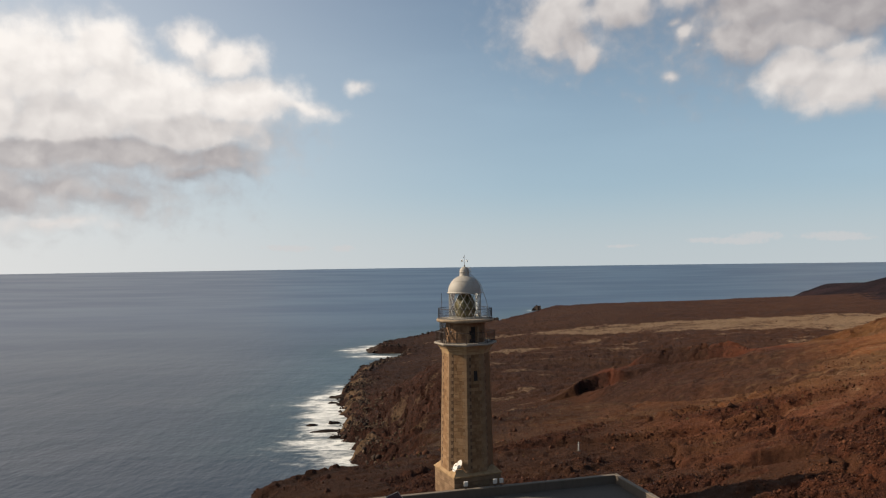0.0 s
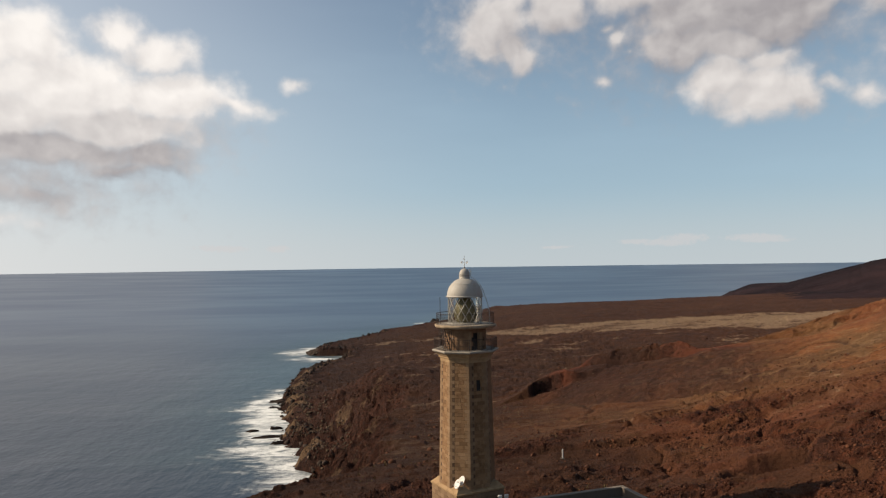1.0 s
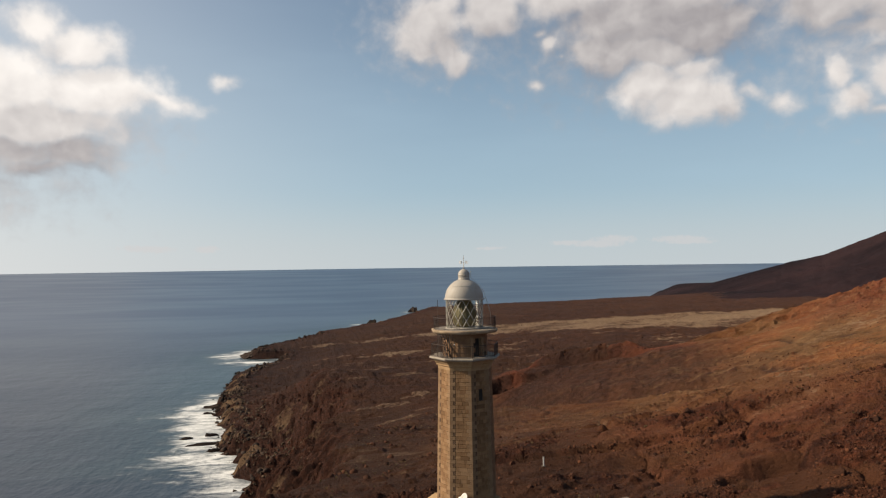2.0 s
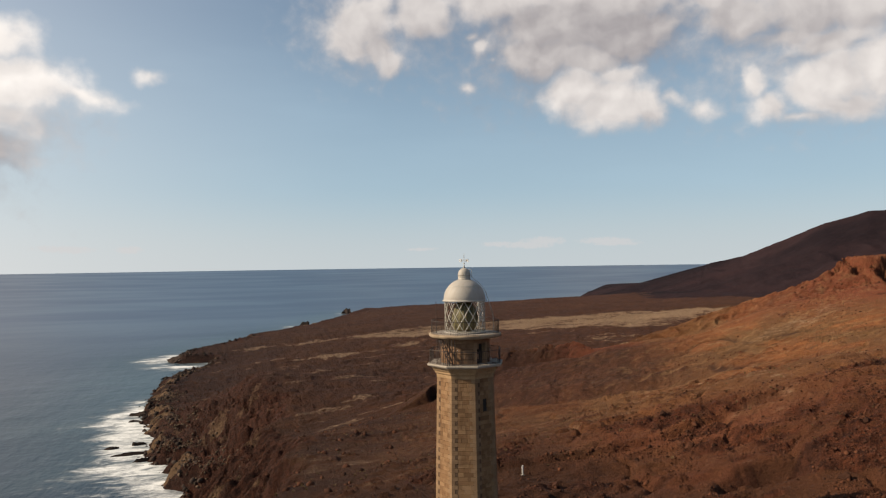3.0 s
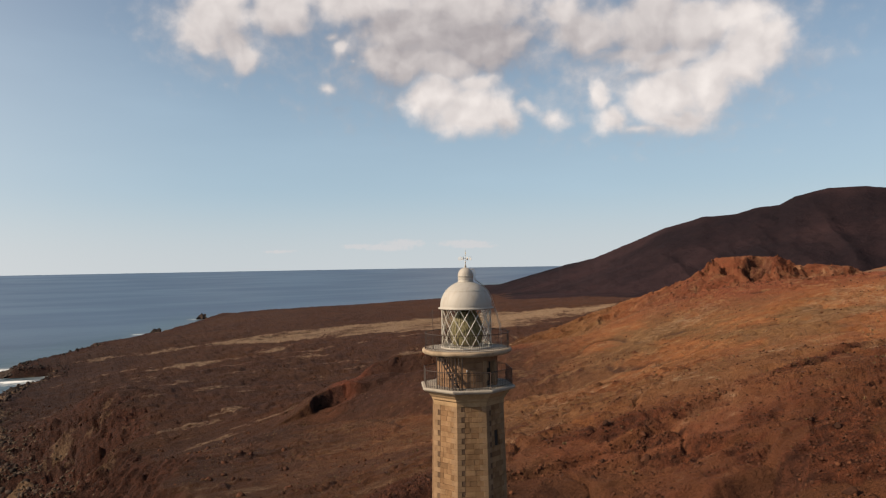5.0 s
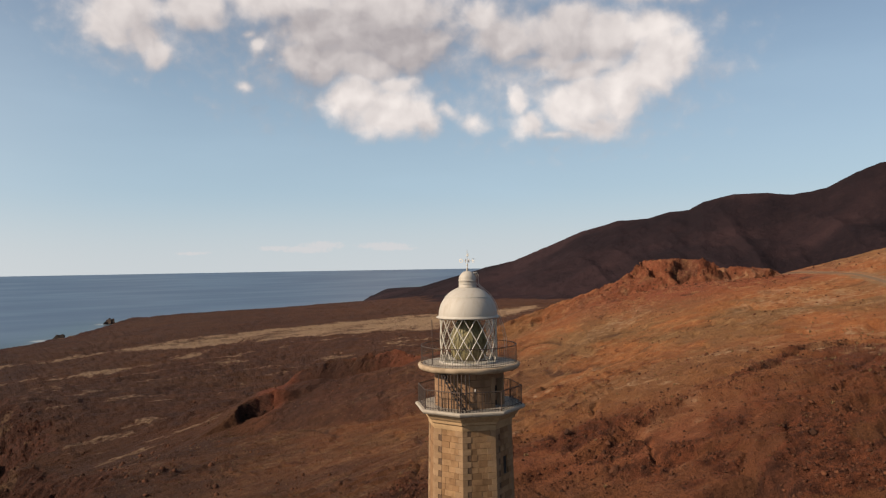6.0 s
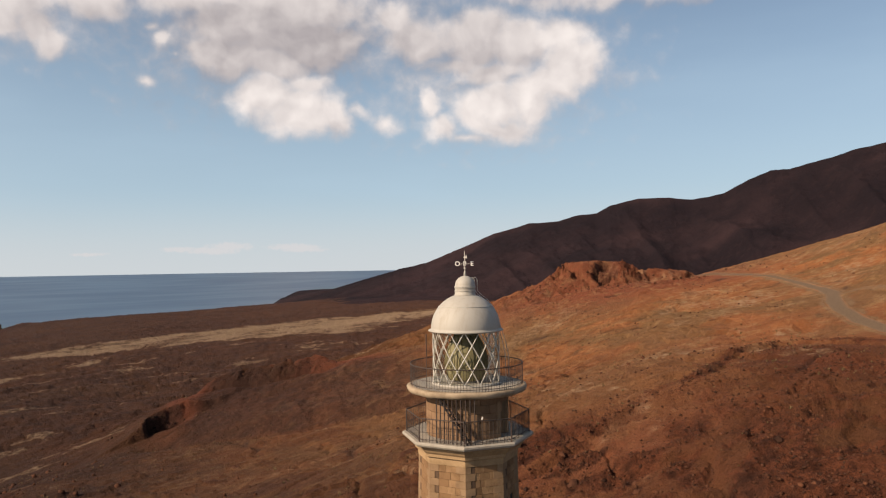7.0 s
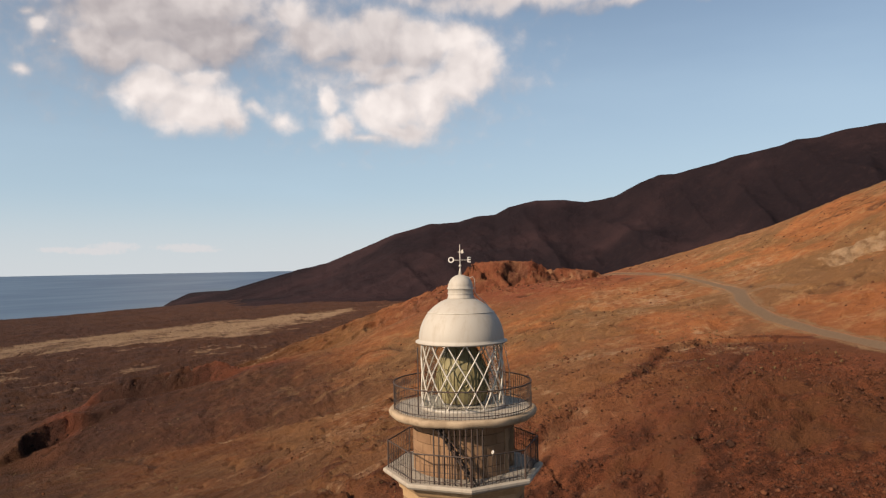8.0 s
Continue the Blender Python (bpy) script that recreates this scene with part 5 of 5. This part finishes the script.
def make_floodlight(at, facing, scale=1.0):
    lamp = thing("floodlight", pose(*at, 0, 0, facing), "pale box floodlight on a bracket on the roof edge", "floodlight", "floodlights by the tower")
    part("housing", box(bmesh.new(), 0.34 * scale, 0.14 * scale, 0.40 * scale, pose(0, 0, 0.42 * scale, 14, 0, 0), 0.02), BRIGHT_WHITE, lamp)
    part("lamp_glass", box(bmesh.new(), 0.28 * scale, 0.012, 0.32 * scale, pose(0, 0.085 * scale, 0.44 * scale, 14, 0, 0), 0.004), GREY_METAL, lamp, "dull grey glass front")
    part("bracket", tube(bmesh.new(), [(-0.19 * scale, 0, 0.42 * scale), (-0.19 * scale, 0, 0.08), (0, 0, 0.06), (0.19 * scale, 0, 0.08), (0.19 * scale, 0, 0.42 * scale)], 0.016, 5), IRON, lamp)
    part("foot", box(bmesh.new(), 0.16 * scale, 0.12 * scale, 0.08, pose(0, 0, 0.04), 0.008), IRON, lamp)
    return lamp


ANGLE = 15.0
CORNER = Vector((15.05, 63.25, 0))


def roof_place(back, along, z):
    """A place on the annex: metres left of its back corner, metres in front of its back wall."""
    right, front = polar(1, ANGLE), polar(1, ANGLE - 90)
    p = CORNER - right * back + front * along
    return (p.x, p.y, z)


make_floodlight(roof_place(11.35, 0.15, 6.35), 10)
make_floodlight(roof_place(10.8, 0.15, 6.35), 20)
make_floodlight(roof_place(13.9, 0.15, 6.35), 5)
small = make_floodlight((0, 0, 0), 40, 0.30)
at = polar(2.58, 241, LOWER + 0.92)
small.matrix_basis = pose(TOWER[0] + at.x, TOWER[1] + at.y, at.z, 0, 0, 60)
tagged(small, "small white lamp on the gallery railing", "lamp")


def make_annex():
    wide, deep, top, floor = 30.0, 16.0, 6.35, 5.6
    annex = thing("keepers_house", Matrix.Translation(CORNER) @ pose(0, 0, 0, 0, 0, ANGLE), "low flat-roofed plastered house at the tower's foot", "house")
    walls = (("wall", wide, 0.32, -wide / 2, -0.16), ("wall", wide, 0.32, -wide / 2, -deep + 0.16), ("wall", 0.32, deep - 0.64, -0.16, -deep / 2), ("wall", 0.32, deep - 0.64, -wide + 0.16, -deep / 2))
    for name, sx, sy, x, y in walls:
        part(name, box(bmesh.new(), sx, sy, top - 0.08 + 1.5, pose(x, y, (top - 0.08 - 1.5) / 2), 0.01), PLASTER, annex)
        grow = 0.06
        part("coping", box(bmesh.new(), sx + grow, sy + grow, 0.08, pose(x, y, top - 0.04), 0.012), COPING, annex, "pale cement coping")
    part("roof", box(bmesh.new(), wide - 0.6, deep - 0.6, 0.3, pose(-wide / 2, -deep / 2, floor - 0.15)), ROOFING, annex, "dark grey flat roof")
    part("roof_ridge", box(bmesh.new(), 11.0, 0.25, 0.12, pose(-18.5, -1.4, floor + 0.06), 0.02), PLASTER, annex)
    return annex


make_annex()


def make_solar_panel():
    panel = thing("solar_panel", pose(*roof_place(20.0, 0.9, 5.6), 0, 0, ANGLE + 40), "tilted solar panel with a white metal frame on the roof", "solar panel")
    tilt = pose(0, 0, 0.75, 40, 0, 0)
    part("cells", box(bmesh.new(), 1.5, 0.9, 0.03, tilt), CELLS, panel, "dark blue cells")
    for sx, sy, x, y in ((1.58, 0.05, 0, 0.47), (1.58, 0.05, 0, -0.47), (0.05, 0.89, 0.765, 0), (0.05, 0.89, -0.765, 0)):
        part("frame_bar", box(bmesh.new(), sx, sy, 0.06, tilt @ pose(x, y, 0), 0.006), WHITE_METAL, panel)
    for x in (-0.6, 0.6):
        part("leg", tube(bmesh.new(), [(x, 0.3, 0), (x, 0.3, 0.95)], 0.025, 6), GREY_METAL, panel)
        part("leg", tube(bmesh.new(), [(x, -0.3, 0), (x, -0.3, 0.5)], 0.025, 6), GREY_METAL, panel)


make_solar_panel()


def ground_height(x, y):
    return float(land(np.array([[float(x)]]), np.array([[float(y)]]))[0][0, 0])


def make_marker():
    x, y = 16.5, 88.9
    z = ground_height(x, y)
    post = thing("marker_post", pose(x, y, z - 0.05), "white concrete marker post among lava rocks", "post")
    part("shaft", box(bmesh.new(), 0.14, 0.14, 1.15, pose(0, 0, 0.575), 0.015), BRIGHT_WHITE, post)
    part("footing", box(bmesh.new(), 0.42, 0.30, 0.14, pose(0, 0, 0.07), 0.02), COPING, post)


make_marker()

# ---- loose rock and scrub ----
def make_rock_material(name, low, high):
    m, n = material(name)
    at = n.place()
    pick = n.math("ADD", n.random(), n.add("ShaderNodeNewGeometry").outputs["Random Per Island"])
    pick = n.math("FRACT", pick)
    grain = n.noise(at, 2.2, 6.0, 0.7)
    base = n.mix(pick, low, high)
    base = n.mix(n.ramp(grain, 0.45, 0.75, 0.0, 0.6), base, (low[0] * 0.5, low[1] * 0.5, low[2] * 0.5))
    n.surface(base, 0.95, n.bump(grain, 0.7, 0.15), 0.0, 0.12)
    return m


LAVA = make_rock_material("rough_lava_rock", (0.028, 0.0128, 0.0080), (0.085, 0.0350, 0.0195))
RED_ROCK = make_rock_material("reddish_lava_rock", (0.042, 0.0160, 0.0088), (0.110, 0.0430, 0.0220))
TALUS = make_rock_material("greyish_talus_rock", (0.046, 0.033, 0.024), (0.150, 0.105, 0.070))
# blackened so that the pit's shade sits in the rock colour
PIT_SHADE_ROCK = make_rock_material("black_lava", (0.010, 0.0065, 0.0055), (0.022, 0.013, 0.010))
WALL_ROCK = make_rock_material("dark_red_crater_rock", (0.0234, 0.0109, 0.0086), (0.0663, 0.025, 0.0164))
WET_ROCK = make_rock_material("dark_wet_lava", (0.024, 0.0172, 0.0140), (0.054, 0.0380, 0.0300))
SCRUB = make_rock_material("dry_straw_scrub", (0.1014, 0.0663, 0.0312), (0.2184, 0.1482, 0.078))


def rock_shape(seed, detail=2):
    """Vertices and faces of one rough stone about a metre across."""
    bm = bmesh.new()
    bmesh.ops.create_icosphere(bm, subdivisions=detail, radius=0.5)
    shift = Vector((seed * 3.7, seed * 1.9, seed * 5.3))
    for v in bm.verts:
        d = v.co.normalized()
        k = 1 + 0.6 * noise.noise(d * 1.6 + shift) + 0.28 * noise.noise(d * 3.3 + shift) + 0.10 * noise.noise(d * 7 + shift)
        v.co = Vector((d.x * 0.62, d.y * 0.48, d.z * 0.40)) * k
    pick = random.Random(seed)
    for _ in range(7):
        way = Vector((pick.uniform(-1, 1), pick.uniform(-1, 1), pick.uniform(-0.2, 1))).normalized()
        reach = pick.uniform(0.22, 0.36)
        for v in bm.verts:
            over = v.co.dot(way) - reach
            if over > 0:
                v.co -= way * over * 0.9
    return bm


def make_boulders():
    kinds = []
    for k in range(7):
        me = bpy.data.meshes.new("lava_boulder")
        bm = rock_shape(k + 1, 3)
        bm.to_mesh(me)
        bm.free()
        me.materials.append(LAVA)
        kinds.append(me)
    pick = random.Random(11)
    spots = []
    while len(spots) < 45:
        if pick.random() < 0.55:
            x, y = pick.uniform(-20, 40), pick.gauss(86, 6)
        else:
            x, y = pick.uniform(24, 62), pick.uniform(52, 84)
        if math.hypot(x - TOWER[0], y - TOWER[1]) < 7 or (x < 17 and y < 68):
            continue
        spots.append((x, y, pick.choice((0.4, 0.45, 0.5, 0.55, 0.65, 0.8, 1.0)) * pick.uniform(0.8, 1.2), pick.randrange(7), pick.uniform(0, 360)))
    xs, ys = np.array([[s[0] for s in spots]]), np.array([[s[1] for s in spots]])
    zs = land(xs, ys)[0][0]
    for (x, y, size, kind, turn), z in zip(spots, zs):
        ob = new("lava_boulder", kinds[kind])
        ob.matrix_basis = pose(x, y, z + 0.10 * size, pick.uniform(-15, 15), pick.uniform(-15, 15), turn) @ Matrix.Diagonal((size, size, size * pick.uniform(0.7, 1.3), 1))
        big = "large" if size > 0.85 else "small" if size < 0.5 else "middling"
        tagged(ob, big + " rough brown lava boulder half sunk in ground", "boulder", "boulders round the tower")


def scatter(name, shapes, places, sizes, mat, label, category, sink=0.12, tall=1.0):
    """Many small shapes joined into one mesh."""
    pick = np.random.RandomState(len(name))
    verts, faces, base = [], [], 0
    x, y = places
    z = land(x[None], y[None])[0][0]
    for i in range(len(x)):
        v, f = shapes[i % len(shapes)]
        a = pick.uniform(0, 2 * math.pi)
        c, s = math.cos(a), math.sin(a)
        k = sizes[i]
        px, py, pz = v[:, 0] * k, v[:, 1] * k, v[:, 2] * k * tall * pick.uniform(0.7, 1.3)
        verts.append(np.stack([x[i] + px * c - py * s, y[i] + px * s + py * c, z[i] + pz + sink * k], -1))
        faces.append(f + base)
        base += len(v)
    verts, faces = np.concatenate(verts), np.concatenate(faces)
    me = bpy.data.meshes.new(name)
    me.vertices.add(len(verts))
    me.vertices.foreach_set("co", verts.astype(np.float32).ravel())
    me.loops.add(faces.size)
    me.loops.foreach_set("vertex_index", faces.astype(np.int32).ravel())
    me.polygons.add(len(faces))
    me.polygons.foreach_set("loop_start", np.arange(0, faces.size, 3, dtype=np.int32))
    me.update()
    me.materials.append(mat)
    return tagged(new(name, me), label, category, kind="stuff")


def arrays(bm):
    bmesh.ops.triangulate(bm, faces=bm.faces)
    bm.verts.index_update()
    v = np.array([tuple(p.co) for p in bm.verts])
    f = np.array([[p.index for p in t.verts] for t in bm.faces])
    bm.free()
    return v, f


def tuft_shape(seed):
    """A low dry bush: many narrow blades from one root."""
    pick = random.Random(seed)
    bm = bmesh.new()
    for _ in range(16):
        a, lean, size = pick.uniform(0, 2 * math.pi), pick.uniform(0.1, 1.1), pick.uniform(0.35, 0.6)
        tip = Vector((math.cos(a) * math.sin(lean), math.sin(a) * math.sin(lean), math.cos(lean))) * size
        side = Vector((-math.sin(a), math.cos(a), 0)) * 0.09
        root = Vector((math.cos(a), math.sin(a), 0)) * 0.06
        bm.faces.new([bm.verts.new(root - side), bm.verts.new(root + side), bm.verts.new(tip + side * 0.6)])
    return arrays(bm)


def chosen(count, seed, area, want):
    """Random places in an area, kept by a chance from the land's covers."""
    pick = np.random.RandomState(seed)
    x0, x1, y0, y1 = area
    x, y = pick.uniform(x0, x1, count), pick.uniform(y0, y1, count)
    clear = (np.hypot(x - TOWER[0], y - TOWER[1]) > 6) & ~((x < 17) & (y < 67.5)) & (line_distance(x, y, ROAD) > 5)
    keep = (pick.uniform(0, 1, count) < want(x, y)) & clear
    return (x[keep], y[keep]), pick


def make_rubble():
    small = [arrays(rock_shape(k + 20, 1)) for k in range(10)]

    def rocky(x, y):
        return np.clip(land(x[None], y[None])[2][0], 0, 1) ** 1.5

    near, pick = chosen(42000, 31, (-30, 82, 48, 105), rocky)
    scatter("lava_rubble", small, near, 0.08 + 0.34 * pick.uniform(0, 1, len(near[0])) ** 3, LAVA, "loose reddish brown lava rubble on the ground", "rubble")
    ledge, pick = chosen(52000, 32, (15, 130, 60, 125), lambda x, y: np.exp(-(scarp_side(x, y) / 1.1) ** 2) * smooth(0.36, 0.56, fbm(x / 6, y / 6, 34, 3)) * smooth(118, 80, x))
    scatter("lava_ledge", small, ledge, 0.10 + 0.42 * pick.uniform(0, 1, len(ledge[0])) ** 3, RED_ROCK, "broken line of lava blocks across the hillside", "rocks")

    def on_shelves(x, y):
        q = 0.33 * lie(x, y) + 3.2 * fbm(x / 21, y / 21, 76, 4)
        q = 2 * q - np.floor(2 * q)
        patchy = smooth(0.42, 0.60, fbm(x / 9, y / 7, 79, 4))
        return patchy * (0.25 + 0.75 * np.exp(-((q - 0.5) / 0.13) ** 2)) * smooth(3, -3, scarp_side(x, y)) * smooth(20, 30, x)

    shelves, pick = chosen(50000, 45, (20, 98, 48, 95), on_shelves)
    scatter("shelf_rubble", small, shelves, 0.08 + 0.40 * pick.uniform(0, 1, len(shelves[0])) ** 4, RED_ROCK, "dense angular red rubble along low ledges of the hillside", "rubble", 0.1, 0.75)
    wide, pick = chosen(15000, 33, (10, 215, 60, 230), lambda x, y: 0.03 + 0.97 * smooth(0.55, 0.66, fbm(x / 16, y / 12, 35, 5, 0.6)))
    scatter("hillside_stones", small, wide, 0.12 + 0.6 * pick.uniform(0, 1, len(wide[0])) ** 5, RED_ROCK, "scattered brown stones on the hillside", "stones")
    cone, pick = chosen(1500, 36, (150, 222, 160, 232), lambda x, y: smooth(30, 12, np.abs(np.hypot(x - 187, y - 189) - 14)))
    scatter("crater_blocks", small, cone, 0.25 + 0.9 * pick.uniform(0, 1, len(cone[0])) ** 4, RED_ROCK, "broken red scoria blocks on the crater rim", "rocks")
    def on_rim(x, y):
        u, v = 0.46 * x + 0.89 * y, 0.89 * x - 0.46 * y
        return smooth(3.2, 1.0, np.abs(u - 252 + 0.37 * (v + 53))) * smooth(-58, -50, v) * smooth(-16, -26, v)

    # rocks added to darken the pit, coloured as its shade
    hole, pick = chosen(700, 42, (40, 60, 228, 242), lambda x, y: smooth(5.5, 3.0, np.abs(x - 49.5)) * smooth(4.0, 1.5, np.abs(y - 236)) * smooth(0.35, 0.6, fbm(x / 3, y / 3, 46, 3)))
    scatter("hollow_rocks", small, hole, 0.3 + 0.8 * pick.uniform(0, 1, len(hole[0])) ** 3, PIT_SHADE_ROCK, "broken lava in a hollow of the hillside, shade in its black colour", "rocks")
    rim, pick = chosen(3000, 38, (55, 110, 205, 265), on_rim)
    scatter("crater_wall", small, rim, 0.2 + 0.6 * pick.uniform(0, 1, len(rim[0])) ** 3, WALL_ROCK, "dark red broken lava wall on the low crater rim", "rocks", 0.1, 1.0)
    plain, pick = chosen(9000, 37, (-60, 420, 240, 900), lambda x, y: np.clip(land(x[None], y[None])[3][0], 0, 1) * smooth(6, 25, rough_shore(x, y)))
    scatter("lava_field_blocks", small, plain, 0.4 + 1.6 * pick.uniform(0, 1, len(plain[0])) ** 4, LAVA, "dark lava blocks strewn over the plain", "rocks")
    shore, pick = chosen(16000, 39, (-130, 30, 300, 1000), lambda x, y: smooth(-9, 2, rough_shore(x, y)) * smooth(26, 4, rough_shore(x, y)))
    scatter("shore_rocks", small, shore, 0.8 + 3.2 * pick.uniform(0, 1, len(shore[0])) ** 4, WET_ROCK, "dark wave-washed rocks along the shore", "rocks")
    talus, pick = chosen(60000, 40, (-80, 30, 250, 580), lambda x, y: 0.8 * smooth(4, 10, rough_shore(x, y)) * smooth(32, 12, rough_shore(x, y)) * smooth(0.40, 0.56, fbm(x / 14, y / 14, 45, 3)))
    face, pick2 = chosen(40000, 44, (-70, 40, 110, 560), lambda x, y: 0.5 * smooth(14, 26, rough_shore(x, y)) * smooth(62, 36, rough_shore(x, y)) * smooth(0.44, 0.60, fbm(x / 9, y / 9, 47, 4)))
    scatter("cliff_rocks", small, face, 0.25 + 1.4 * pick2.uniform(0, 1, len(face[0])) ** 5, LAVA, "brown broken rock jutting from the sea cliff", "rocks", 0.05)
    scatter("talus_rocks", small, talus, 0.4 + 1.5 * pick.uniform(0, 1, len(talus[0])) ** 4, TALUS, "greyish tumbled rocks at the foot of the cliff", "rocks")
    bush = [tuft_shape(k) for k in range(6)]
    scrub, pick = chosen(9000, 41, (-10, 215, 66, 300), lambda x, y: 0.15 + 0.85 * smooth(0.48, 0.62, fbm(x / 30, y / 18, 43, 4)))
    scatter("dry_scrub", bush, scrub, 0.2 + 0.6 * pick.uniform(0, 1, len(scrub[0])) ** 2, SCRUB, "low dry straw-coloured scrub on the slope", "scrub", sink=0.0)


def make_sea_rocks():
    pick = random.Random(17)
    spots = [(84, 1190, 24, 14, 9), (101, 1197, 12, 10, 6.5), (128, 1262, 10, 8, 4), (193, 1490, 22, 14, 10), (-74, 429, 26, 4, 1.5), (-83, 446, 12, 4, 1.6), (-69, 452, 16, 5, 1.8),
             (-80, 537, 22, 5, 2.4), (-80, 518, 14, 4, 1.6), (-76, 586, 22, 5, 2.4), (-62, 414, 16, 4, 1.8), (-80, 820, 26, 24, 5), (-79, 701, 12, 6, 2.6)]
    for i, (x, y, long_, wide, high) in enumerate(spots):
        bm = rock_shape(60 + i, 4)
        for v in bm.verts:
            way = v.co + Vector((i * 3.1, 0, 0))
            v.co *= 1 + 0.22 * noise.noise(way * 4) + 0.10 * noise.noise(way * 9)
            v.co.z = 0.9 * v.co.z + 0.05 * noise.noise(Vector((way.x * 7, way.y * 6, 4.0)))
        me = bpy.data.meshes.new("sea_rock")
        bm.to_mesh(me)
        bm.free()
        me.materials.append(WET_ROCK)
        ob = new("sea_rock", me)
        ob.matrix_basis = pose(x, y, SEA_LEVEL, 0, 0, pick.uniform(-12, 12)) @ Matrix.Diagonal((long_ * 0.85, wide * 1.1, high * 3.4, 1))
        tagged(ob, ("tall" if high > 6 else "low") + " dark wave-washed rock standing in surf", "sea rock", "rocks off the shore")


make_boulders()
make_sea_rocks()
make_rubble()
